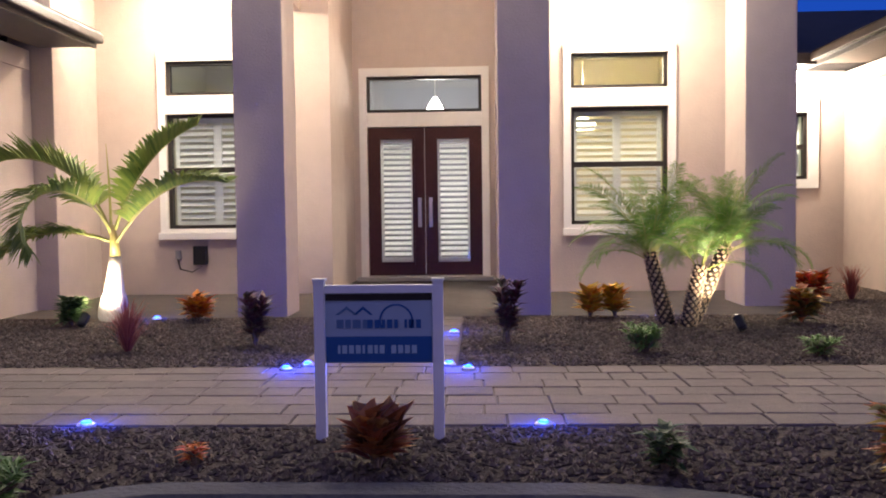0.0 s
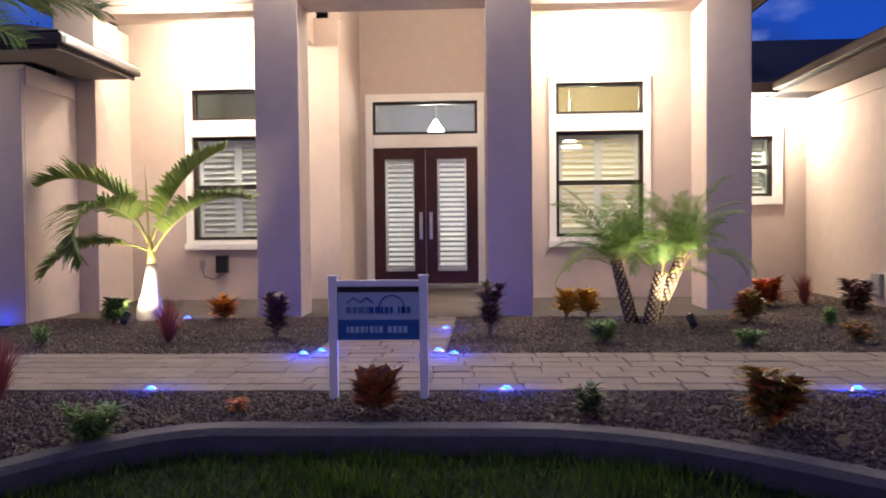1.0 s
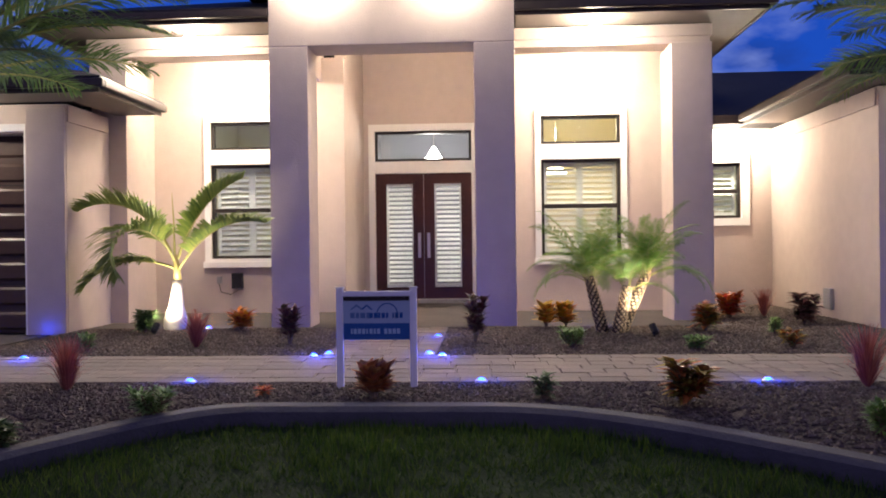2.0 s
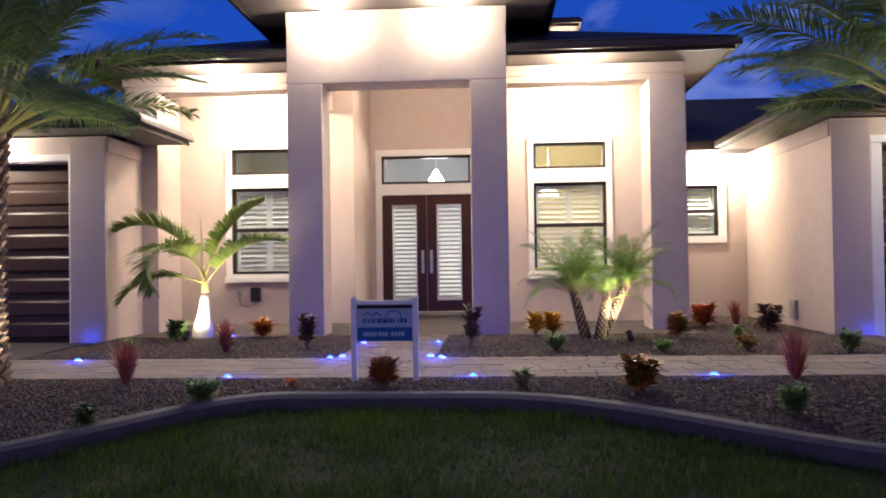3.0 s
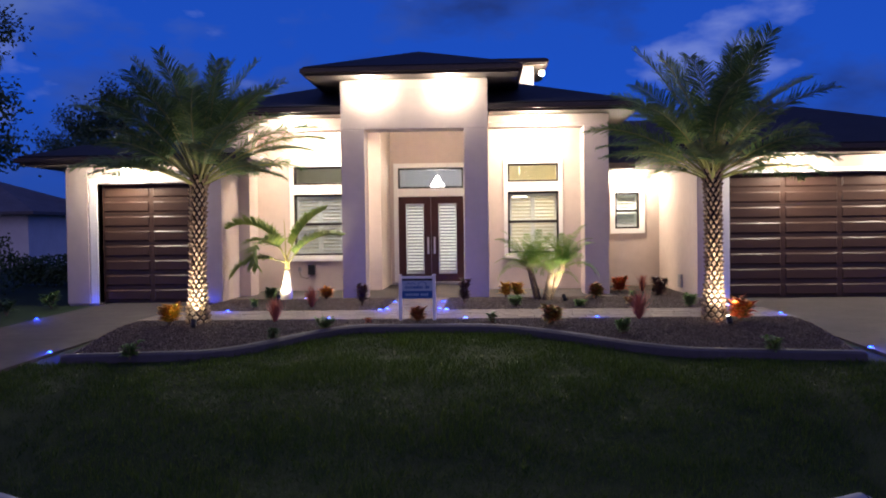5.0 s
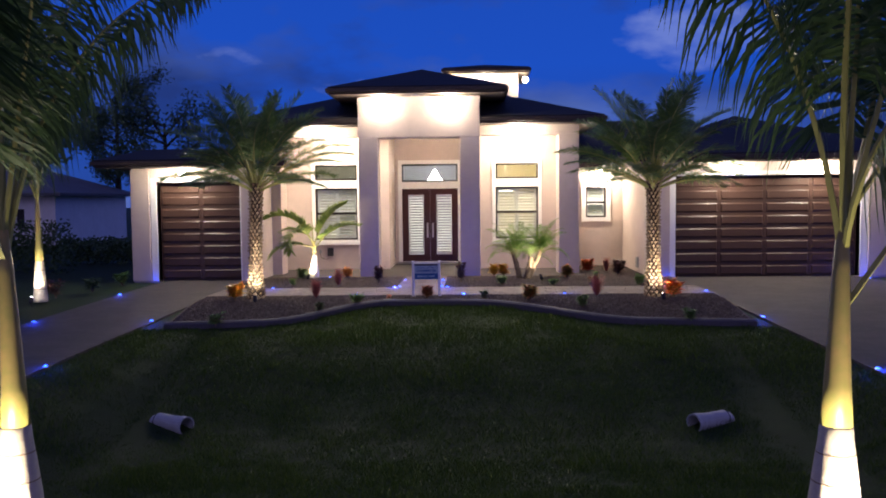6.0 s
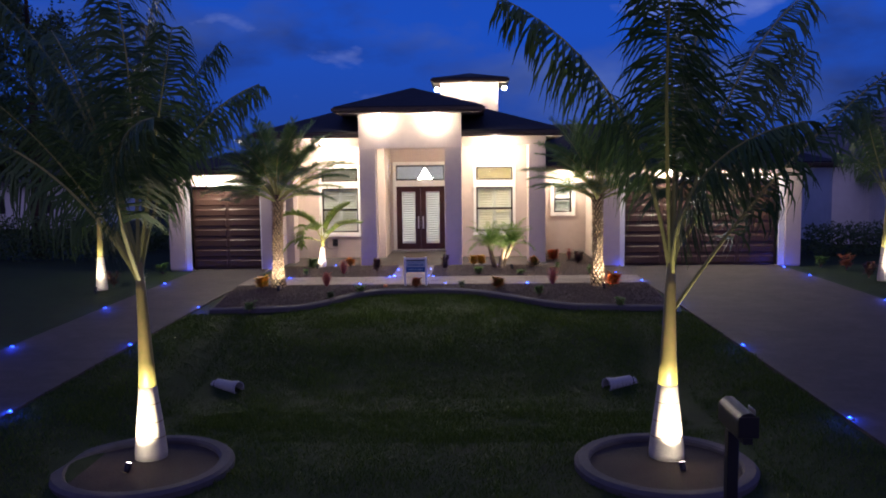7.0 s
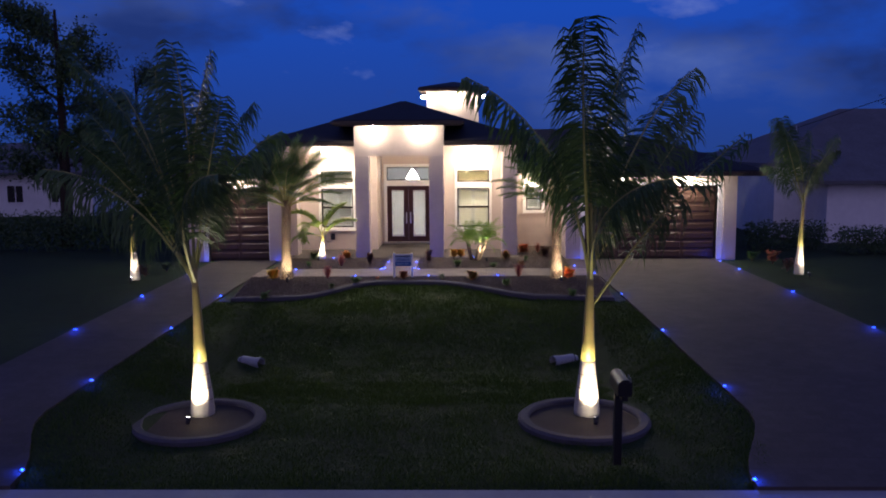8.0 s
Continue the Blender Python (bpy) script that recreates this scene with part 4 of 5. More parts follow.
CROTON_ORANGE = leaf_mat("orange_croton", [(0.650, 0.169, 0.026), (0.416, 0.065, 0.019), (0.780, 0.338, 0.026), (0.130, 0.052, 0.019)], 0.4)
CROTON_YELLOW = leaf_mat("yellow_croton", [(0.720, 0.408, 0.024), (0.600, 0.168, 0.018), (0.300, 0.216, 0.024), (0.792, 0.480, 0.036)], 0.4)
CROTON_DARK = leaf_mat("dark_croton", [(0.065, 0.029, 0.029), (0.130, 0.039, 0.039), (0.058, 0.058, 0.026), (0.182, 0.065, 0.052)], 0.4)
CROTON_MIX = leaf_mat("mixed_croton", [(0.045, 0.075, 0.022), (0.450, 0.300, 0.030), (0.120, 0.045, 0.022), (0.540, 0.150, 0.030), (0.060, 0.090, 0.030)], 0.4)
CROTON_RED = leaf_mat("red_croton", [(0.743, 0.068, 0.027), (0.405, 0.041, 0.027), (0.800, 0.216, 0.027), (0.081, 0.068, 0.027)], 0.4)
CROTON_RUST = leaf_mat("rust_croton", [(0.378, 0.099, 0.045), (0.522, 0.207, 0.063), (0.198, 0.063, 0.040), (0.495, 0.270, 0.081)], 0.4)
GREEN_DARK = leaf_mat("dark_green_leaf", [(0.028, 0.063, 0.021), (0.056, 0.098, 0.028), (0.084, 0.119, 0.042)], 0.4)
GREEN_SOFT = leaf_mat("soft_green_leaf", [(0.096, 0.192, 0.038), (0.154, 0.269, 0.058), (0.077, 0.154, 0.038)], 0.5)
GRASS_RED = leaf_mat("red_grass_blade", [(0.308, 0.070, 0.070), (0.420, 0.140, 0.098), (0.182, 0.042, 0.049)], 0.6)

shrub("croton", -3.22, -5.30, 0.30, 0.17, 170, 0.13, 0.027, GREEN_DARK, "glossy dark green croton in the gravel", 41)
shrub("small_shrub", -3.08, -7.10, 0.20, 0.15, 150, 0.09, 0.012, GREEN_SOFT, "small spiky green shrub beside the walkway", 42, up=0.9)
grass_tuft(-1.99, -6.80, 0.42, 0.20, 320, GRASS_RED, "red fountain grass beside the lit bottle palm", 43)
shrub("croton", -2.05, -4.98, 0.24, 0.16, 120, 0.16, 0.032, CROTON_ORANGE, "orange croton in front of the porch column", 44, up=0.9)
shrub("ti_plant", -0.99, -6.62, 0.50, 0.13, 230, 0.14, 0.022, CROTON_DARK, "tall dark purple ti plant beside the entry path", 45, up=0.9, stems=4)
shrub("ti_plant", 1.09, -6.48, 0.52, 0.20, 210, 0.14, 0.022, CROTON_DARK, "tall dark purple ti plant with two stems beside the entry path", 46, up=0.9, stems=3)
shrub("croton", 1.98, -4.98, 0.28, 0.11, 80, 0.17, 0.034, CROTON_YELLOW, "yellow and orange croton under the window", 47, up=1.1)
shrub("croton", 2.25, -4.86, 0.30, 0.12, 80, 0.17, 0.034, CROTON_YELLOW, "yellow and orange croton under the window", 48, up=1.1)
shrub("round_shrub", 2.13, -6.95, 0.21, 0.22, 520, 0.09, 0.009, GREEN_SOFT, "feathery round green shrub in gravel", 49, up=0.6, stems=14)
shrub("croton", 3.90, -5.45, 0.34, 0.19, 150, 0.16, 0.030, CROTON_MIX, "green and yellow croton beside the corner column", 50)
shrub("croton", 4.70, -3.70, 0.34, 0.20, 150, 0.17, 0.034, CROTON_RED, "bright red croton under the small window", 51, up=0.8)
grass_tuft(5.28, -3.40, 0.42, 0.17, 240, GRASS_RED, "red fountain grass near the garage side wall", 52)
shrub("croton", 5.40, -4.60, 0.40, 0.24, 170, 0.16, 0.030, CROTON_DARK, "dark bronze croton beside the garage side wall", 53)
shrub("small_shrub", 4.38, -7.02, 0.18, 0.17, 130, 0.09, 0.022, CROTON_MIX, "low green shrub with red tips in gravel", 54)
shrub("small_shrub", 4.60, -5.85, 0.20, 0.13, 200, 0.08, 0.012, GREEN_SOFT, "small soft green shrub below the bronze croton", 70, stems=8)
shrub("small_shrub", 3.37, -7.16, 0.14, 0.18, 260, 0.08, 0.010, GREEN_SOFT, "low soft green shrub in gravel", 55, stems=10)
shrub("round_shrub", 5.45, -7.25, 0.26, 0.22, 300, 0.09, 0.018, GREEN_SOFT, "small round green shrub at the garage corner", 56, stems=9)
grass_tuft(4.10, -9.30, 0.46, 0.22, 320, GRASS_RED, "red fountain grass beside the walkway", 57)
shrub("round_shrub", 3.62, -10.62, 0.24, 0.19, 460, 0.08, 0.010, GREEN_SOFT, "round green shrub in the front bed", 58, up=0.6, stems=12)
shrub("croton", 2.58, -10.00, 0.36, 0.17, 170, 0.135, 0.027, CROTON_MIX, "tall croton with yellow and red top leaves", 59)
shrub("small_shrub", 1.64, -9.82, 0.16, 0.10, 75, 0.085, 0.022, GREEN_DARK, "small dark green croton in the front bed", 60)
shrub("croton", 0.41, -9.78, 0.21, 0.13, 90, 0.15, 0.034, CROTON_RUST, "rust red croton growing before the yard sign", 61, up=1.3)
shrub("small_shrub", -0.41, -9.72, 0.07, 0.06, 50, 0.055, 0.014, CROTON_RED, "tiny red croton in gravel", 62)
shrub("round_shrub", -1.03, -10.28, 0.21, 0.22, 460, 0.08, 0.010, GREEN_SOFT, "feathery round green shrub in the front bed", 63, up=0.6, stems=12)
grass_tuft(-2.05, -9.45, 0.42, 0.19, 300, GRASS_RED, "red fountain grass near the date palm", 64)
shrub("small_shrub", -1.72, -10.85, 0.18, 0.12, 140, 0.085, 0.020, GREEN_DARK, "small dark green shrub in the front bed", 65)
shrub("croton", -3.72, -9.85, 0.34, 0.22, 190, 0.16, 0.032, CROTON_YELLOW, "orange and yellow croton beside the date palm", 66, up=0.8)
shrub("croton", 5.62, -9.80, 0.34, 0.24, 180, 0.16, 0.032, CROTON_RED, "red croton beside the wide driveway", 67, up=0.8)
shrub("small_shrub", -3.55, -11.75, 0.24, 0.15, 120, 0.10, 0.022, GREEN_SOFT, "small green shrub near the kerb", 68)
shrub("small_shrub", 5.50, -11.65, 0.24, 0.15, 120, 0.10, 0.022, GREEN_SOFT, "small green shrub near the kerb", 69)
for k, (px, py, ph, pm, pl) in enumerate([(-8.3, -8.6, 0.4, CROTON_DARK, "dark croton beside the palm"), (-8.0, -7.4, 0.3, GREEN_DARK, "dark green shrub by the driveway"),
                                          (-7.9, -5.9, 0.35, GREEN_SOFT, "green shrub at the garage corner"), (12.9, -5.5, 0.35, GREEN_SOFT, "green shrub at the garage corner"),
                                          (13.2, -8.0, 0.45, CROTON_DARK, "dark croton beside the driveway"), (13.4, -6.2, 0.45, CROTON_RUST, "rust croton near the slender palm")]):
    shrub("small_shrub", px, py, ph, 0.28, 130, 0.15, 0.03, pm, pl, 80 + k, z=-0.02)

# ------------------------------------------------------------------ lamps in the garden
def ground_spot(x, y, z, aim, watts, label="black ground spotlight aimed at a palm", angle=70):
    t = thing("ground_spotlight", (x, y, z), label, "spotlight", "ground spotlights")
    cylinder("stake", (0, 0, -0.05), 0.012, 0.012, 0.10, BLACK, t, 8)
    d = (Vector(aim) - Vector((x, y, z + 0.09))).normalized()
    bm = bmesh.new()
    c = Vector((0, 0, 0.09))
    add_tube(bm, [(c - d * 0.07, 0.030, d), (c - d * 0.05, 0.042, d), (c + d * 0.06, 0.047, d)], 14)
    head = part("lamp_head", bm, BLACK, t)
    bm = bmesh.new()
    add_tube(bm, [(c + d * 0.061, 0.040, d), (c + d * 0.064, 0.040, d)], 14)
    part("lens", bm, LAMPGLOW, head)
    spot_lamp("ground_spot_light", Vector((x, y, z + 0.09)) + d * 0.075, aim, watts, angle)


ground_spot(-3.22, -10.10, 0.0, (-3.37, -9.55, 1.0), 125, angle=95)
ground_spot(5.36, -10.10, 0.0, (5.28, -9.56, 1.0), 125, angle=95)
ground_spot(-3.02, -5.45, 0.03, (-2.95, -4.85, 0.7), 175, angle=95)
ground_spot(3.18, -5.92, 0.03, (3.02, -5.42, 0.7), 85, angle=75)
ground_spot(-3.02, -20.34, -1.03, (-2.93, -19.7, 0.0), 340, angle=85)
ground_spot(4.74, -20.34, -1.03, (4.67, -19.7, 0.0), 340, angle=85)
ground_spot(-8.50, -9.30, -0.1, (-8.55, -8.8, 0.8), 140)
ground_spot(13.62, -8.75, -0.1, (13.5, -8.2, 0.8), 140)

BLUE_SPOTS = [(-3.42, -7.72), (-1.19, -9.13), (-0.50, -7.62), (-0.38, -7.46), (-0.38, -5.95), (0.63, -5.90), (0.64, -7.46), (0.78, -7.62), (1.18, -9.12), (3.42, -9.13), (-2.55, -4.80), (2.72, -4.78),
              (-4.45, -9.5), (-4.98, -11.3), (-5.22, -14.9), (-5.50, -18.9), (-4.72, -23.1),
              (-7.10, -7.9), (-7.36, -11.3), (-7.66, -15.0), (-7.95, -19.0),
              (6.20, -7.10), (6.62, -8.75), (7.02, -11.2), (7.26, -15.2), (7.48, -19.3), (6.62, -23.4),
              (11.65, -5.8), (11.80, -7.4), (12.18, -11.0), (12.58, -15.0)]


def blue_light(x, y):
    z = 0.04 if y > -9.3 and -4.6 < x < 6.7 else drive_z(y)
    t = thing("paver_light", (x, y, z), "small blue led light set at the paving edge", "light", "blue paver lights")
    bm = bmesh.new()
    add_tube(bm, [((0, 0, 0), 0.05, (0, 0, 1)), ((0, 0, 0.012), 0.048, (0, 0, 1)), ((0, 0, 0.02), 0.036, (0, 0, 1))], 16)
    part("rim", bm, METAL, t)
    bm = bmesh.new()
    add_tube(bm, [((0, 0, 0.0205), 0.030, (0, 0, 1)), ((0, 0, 0.030), 0.022, (0, 0, 1))], 12)
    part("lens", bm, BLUEGLOW, t).visible_shadow = False
    point_lamp("paver_light_glow", (x, y, z + 0.06), 5.0, BLUE, 0.02)


for bx, by in BLUE_SPOTS:
    blue_light(bx, by)
for bx in (-7.31, -4.60, 6.60, 11.95):
    point_lamp("paver_light_glow", (bx, -5.25, 0.08), 0.8, BLUE, 0.02)

# ------------------------------------------------------------------ yard sign
def yard_sign(x0, x1, y, top):
    t = thing("yard_sign", ((x0 + x1) / 2, y, 0.03), "white vinyl yard sign with a blue lower band standing in gravel", "sign")
    w = (x1 - x0) / 2
    top -= 0.03
    for s in (-1, 1):
        bm = bmesh.new()
        add_box(bm, s * w - 0.025 if s < 0 else w - 0.025, s * w + 0.025 if s < 0 else w + 0.025, -0.025, 0.025, -0.03, top)
        add_box(bm, s * w - 0.031, s * w + 0.031, -0.031, 0.031, top, top + 0.012)
        part("post", bm, PVC, t)
    box("top_rail", -w + 0.025, w - 0.025, -0.018, 0.018, top - 0.06, top - 0.02, PVC, t, 0.004)
    b0, b1 = top - 0.40, top - 0.06
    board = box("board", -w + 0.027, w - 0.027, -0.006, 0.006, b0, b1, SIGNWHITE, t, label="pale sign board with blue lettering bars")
    box("lower_band", -w + 0.03, w - 0.03, -0.011, -0.007, b0 + 0.005, b0 + 0.130, SIGNBLUE, board)
    box("top_shadow_rail", -w + 0.03, w - 0.03, -0.012, -0.007, b1 - 0.035, b1 - 0.002, BRONZE, board)
    # pictogram: small roofs and a half ring over a row of bars
    for rx, rw, rm in ((-0.155, 0.055, SIGNINK), (-0.075, 0.050, SIGNBLUE)):
        zb = b0 + 0.235
        V = [(rx - rw, -0.0105, zb), (rx, -0.0105, zb + 0.042), (rx + rw, -0.0105, zb), (rx + rw - 0.016, -0.0105, zb), (rx, -0.0105, zb + 0.026), (rx - rw + 0.016, -0.0105, zb)]
        mesh_object("roof_mark", V, [(0, 1, 4, 5), (1, 2, 3, 4)], rm, board)
    V, F = [], []
    for i in range(25):
        a = math.pi * 1.3 * i / 24 - 0.15 * math.pi
        for r in (0.074, 0.083):
            V.append((0.085 + r * math.cos(a), -0.0105, b0 + 0.205 + r * math.sin(a)))
        if i:
            F.append((2 * i - 2, 2 * i - 1, 2 * i + 1, 2 * i))
    mesh_object("ring_mark", V, F, SIGNBLUE, board)
    # unreadable lettering as rows of short bars
    for x0, z0, h, widths, ink, yy in ((-0.205, b0 + 0.170, 0.042, (0.034, 0.026, 0.040, 0.026), SIGNINK, -0.0105), (-0.055, b0 + 0.170, 0.042, (0.026, 0.026, 0.016, 0.026, 0.018), SIGNBLUE, -0.0115),
                                       (0.125, b0 + 0.170, 0.042, (0.012, 0.026, 0.024), SIGNBLUE, -0.0105),
                                       (-0.200, b0 + 0.048, 0.040, (0.012, 0.024, 0.024, 0.024, 0.012), SIGNPALE, -0.0140), (-0.055, b0 + 0.048, 0.040, (0.024, 0.016, 0.024), SIGNPALE, -0.0140),
                                       (0.060, b0 + 0.048, 0.040, (0.024, 0.024, 0.024, 0.024), SIGNPALE, -0.0140)):
        for bw in widths:
            box("lettering_bar", x0, x0 + bw, yy, yy + 0.0028, z0, z0 + h, ink, board)
            x0 += bw + 0.009


yard_sign(0.085, 0.660, -9.33, 0.805)

# ------------------------------------------------------------------ front lawn
def tree_ring(x, y, r, label):
    V, F = [], []
    prof = [(-0.22, -0.1), (-0.22, 0.08), (-0.19, 0.11), (-0.05, 0.11), (0.0, 0.07), (0.0, -0.1)]
    n, k = 48, len(prof)
    for i in range(n):
        a = 2 * math.pi * i / n
        for d, z in prof:
            V.append(((r + d) * math.cos(a), (r + d) * math.sin(a), z))
    for i in range(n):
        for j in range(k - 1):
            a, b = i * k + j, ((i + 1) % n) * k + j
            F.append((a, a + 1, b + 1, b))
    o = mesh_object("tree_ring", V, F, CURB)
    o.location = (x, y, -1.05)
    tagged(o, label, "tree ring")
    bm = bmesh.new()
    add_tube(bm, [((0, 0, -0.1), r - 0.21, (0, 0, 1)), ((0, 0, 0.03), r - 0.21, (0, 0, 1))], 40)
    m = part("mulch_bed", bm, SOIL)
    m.location = (x, y, -1.05)
    tagged(m, "dark mulch inside the round kerb", "mulch", kind="structure")


tree_ring(-2.86, -20.15, 1.26, "round dark concrete ring kerb about a palm")
tree_ring(4.55, -20.1, 1.26, "round dark concrete ring kerb about a palm beside the mailbox")


def mailbox(x, y):
    t = thing("mailbox", (x, y, -1.05), "tall black post-mounted mailbox at the street side of the lawn", "mailbox")
    t.scale = (1.25, 1.25, 1.22)
    box("post", -0.05, 0.05, -0.05, 0.05, -0.05, 1.05, BLACK, t, 0.008)
    box("arm", -0.04, 0.04, -0.42, 0.20, 1.05, 1.11, BLACK, t, 0.006)
    bm = bmesh.new()
    prof = [(-0.09, 0.0), (0.09, 0.0)] + [(0.09 * math.cos(a), 0.13 + 0.09 * math.sin(a)) for a in [math.pi * i / 10 for i in range(11)]]
    loops = []
    for yy in (-0.42, 0.12):
        loops.append([bm.verts.new((px, yy, 1.112 + pz)) for px, pz in prof])
    n = len(prof)
    for i in range(n):
        bm.faces.new((loops[0][i], loops[0][(i + 1) % n], loops[1][(i + 1) % n], loops[1][i]))
    bm.faces.new(loops[0][::-1])
    bm.faces.new(loops[1])
    body = part("box_body", bm, BLACK, t)
    box("box_door", -0.085, 0.085, -0.432, -0.421, 1.12, 1.30, BLACK, body, 0.003, "black front flap")
    box("flag", 0.093, 0.10, -0.30, -0.12, 1.26, 1.32, METAL, body, 0.002)


mailbox(4.76, -22.3)


def culvert(x, y, s):
    """A white drain pipe end lying in the swale; s: which way it opens."""
    t = thing("culvert_pipe", (x, y, lawn_z(x, y) - 0.03), "white drain pipe end lying in the swale", "pipe", "culvert pipes")
    bm = bmesh.new()
    r = 0.125
    c = Vector((0, 0, r - 0.05))
    t.rotation_euler = (0, 0, -0.55 * s)
    outer = [(c + Vector((s * -0.62, 0.02, -0.06)), r, (s, 0, 0)), (c + Vector((s * -0.05, 0, 0)), r, (s, 0, 0)), (c + Vector((s * 0.0, 0, 0)), r * 1.1, (s, 0, 0)), (c + Vector((s * 0.10, 0, 0)), r * 1.1, (s, 0, 0)),
             (c + Vector((s * 0.10, 0, 0)), r * 0.94, (s, 0, 0)), (c + Vector((s * -0.5, 0, 0)), r * 0.9, (s, 0, 0))]
    add_tube(bm, outer, 20, cap=False)
    part("pipe", bm, PIPE, t, smooth=False)
    # added black disc stands in for the shade deep inside the pipe
    bm = bmesh.new()
    add_tube(bm, [(c + Vector((s * -0.52, 0, 0)), r * 0.9, (s, 0, 0)), (c + Vector((s * -0.50, 0, 0)), r * 0.9, (s, 0, 0))], 20)
    part("dark_disc", bm, BLACK, t)


culvert(-2.80, -15.75, 1)
culvert(4.55, -15.7, -1)

# wall boxes
t = thing("irrigation_controller", (-2.98, -2.2, 0.45), "small dark controller box with a cable on the stucco wall", "control box")
box("case", -0.09, 0.09, 0.0, 0.095, 0.0, 0.26, BLACK, t, 0.008)
box("outlet", -0.36, -0.28, 0.06, 0.095, 0.08, 0.20, CONCRETE, t, 0.004)
bm = bmesh.new()
add_tube(bm, [((-0.32, 0.05, 0.08), 0.008, (0, 0, -1)), ((-0.28, 0.04, -0.06), 0.008, (1, 0, -1)), ((-0.12, 0.04, -0.10), 0.008, (1, 0, 0)), ((0.02, 0.05, -0.02), 0.008, (0, 0, 1))], 6)
part("cable", bm, BLACK, t)
t = thing("wall_vent", (6.12, -3.6, 0.15), "small square grey vent in the garage side wall", "vent")
box("vent_frame", -0.02, 0.028, -0.13, 0.13, 0.0, 0.30, CONCRETE, t, 0.004)
for i in range(5):
    box("louvre", -0.028, -0.021, -0.11, 0.11, 0.03 + 0.05 * i, 0.06 + 0.05 * i, CONCRETE, t)

# hall pendant seen through the transom
t = thing("pendant_lamp", (0.1, 1.6, 3.9), "bell-shaped glowing glass pendant lamp hanging in the hall", "lamp")
cylinder("rod", (0, 0, -0.75), 0.008, 0.008, 0.75, METAL, t, 8)
bm = bmesh.new()
add_tube(bm, [((0, 0, -1.20), 0.20, (0, 0, 1)), ((0, 0, -1.16), 0.29, (0, 0, 1)), ((0, 0, -1.10), 0.29, (0, 0, 1)), ((0, 0, -0.92), 0.17, (0, 0, 1)), ((0, 0, -0.72), 0.05, (0, 0, 1)), ((0, 0, -0.68), 0.03, (0, 0, 1))], 20)
o = part("shade", bm, glow_mat("pendant_glow", (1.0, 0.94, 0.85), 26), t, smooth=True)
o.visible_shadow = False
t = thing("pendant_lamp", (2.5, -0.4, 3.9), "glowing lamp hanging in the room behind the shutters", "lamp")
cylinder("rod", (0, 0, -1.3), 0.008, 0.008, 1.3, METAL, t, 8)
bm = bmesh.new()
add_tube(bm, [((0, 0, -1.5), 0.2, (0, 0, 1)), ((0, 0, -1.4), 0.2, (0, 0, 1)), ((0, 0, -1.3), 0.03, (0, 0, 1))], 16)
o = part("shade", bm, glow_mat("room_lamp_glow", (1.0, 0.85, 0.6), 6), t, smooth=True)
o.visible_shadow = False

# ------------------------------------------------------------------ surroundings
NEIGH = mat("pale_neighbour_stucco", (0.74, 0.73, 0.73), 0.9, 4, 0.08, 0.2, 30)
SHINGLE = mat("grey_shingle", (0.11, 0.11, 0.12), 0.9, 8, 0.25, 0.4, 20)


def neighbour(x, y, w, d, h, label, windows, z=-0.1, rise=1.9, gable=True):
    t = thing("house", (x, y, z), label, "house")
    wins = [(a - 0.5, a + 0.5, 0.95, 2.0) for a in windows]
    wall_mesh("wall", -w / 2, w / 2, 0, h, 0, 0.25, wins, NEIGH, t)
    box("side_wall", -w / 2, -w / 2 + 0.25, 0.25, d, 0, h, NEIGH, t)
    box("side_wall", w / 2 - 0.25, w / 2, 0.25, d, 0, h, NEIGH, t)
    box("back_wall", -w / 2 + 0.25, w / 2 - 0.25, d - 0.25, d, 0, h, NEIGH, t)
    for a in windows:
        wn = box("window", a - 0.5, a + 0.5, 0.08, 0.14, 0.95, 2.0, BLACK, t)
        box("frame", a - 0.03, a + 0.03, 0.05, 0.078, 0.95, 2.0, NEIGH, wn)
        box("sill", a - 0.56, a + 0.56, -0.05, -0.003, 0.88, 0.95, NEIGH, wn)
    o = 0.6
    hd = d / 2 + o
    ins = 0.0 if gable else hd
    V = [(-w / 2 - o, -o, h), (w / 2 + o, -o, h), (w / 2 + o, d + o, h), (-w / 2 - o, d + o, h), (-w / 2 - o + ins, d / 2, h + rise), (w / 2 + o - ins, d / 2, h + rise)]
    V += [(a, b, c + 0.16) for a, b, c in V]
    F = [(6, 7, 11, 10), (7, 8, 11), (8, 9, 10, 11), (9, 6, 10), (0, 1, 7, 6), (1, 2, 8, 7), (2, 3, 9, 8), (3, 0, 6, 9), (3, 2, 1, 0)]
    mesh_object("roof", V, F, SHINGLE, t)


neighbour(-27.0, 16.0, 12.0, 9.0, 2.7, "white single-storey neighbouring house beyond the dark yard", (-2.5, 1.0, 3.8), gable=False)
neighbour(-46.0, 26.0, 12.0, 9.0, 2.7, "distant pale house in the dark", (-2.5, 2.0), gable=False)
neighbour(24.5, 2.0, 16.0, 10.0, 3.3, "pale grey neighbouring house with a shingled roof", (-4.5, 1.5), rise=2.6, gable=False)
neighbour(20.5, 0.0, 5.0, 3.0, 2.6, "low pale wing of the neighbouring house", (0.8,), rise=1.0, gable=False)


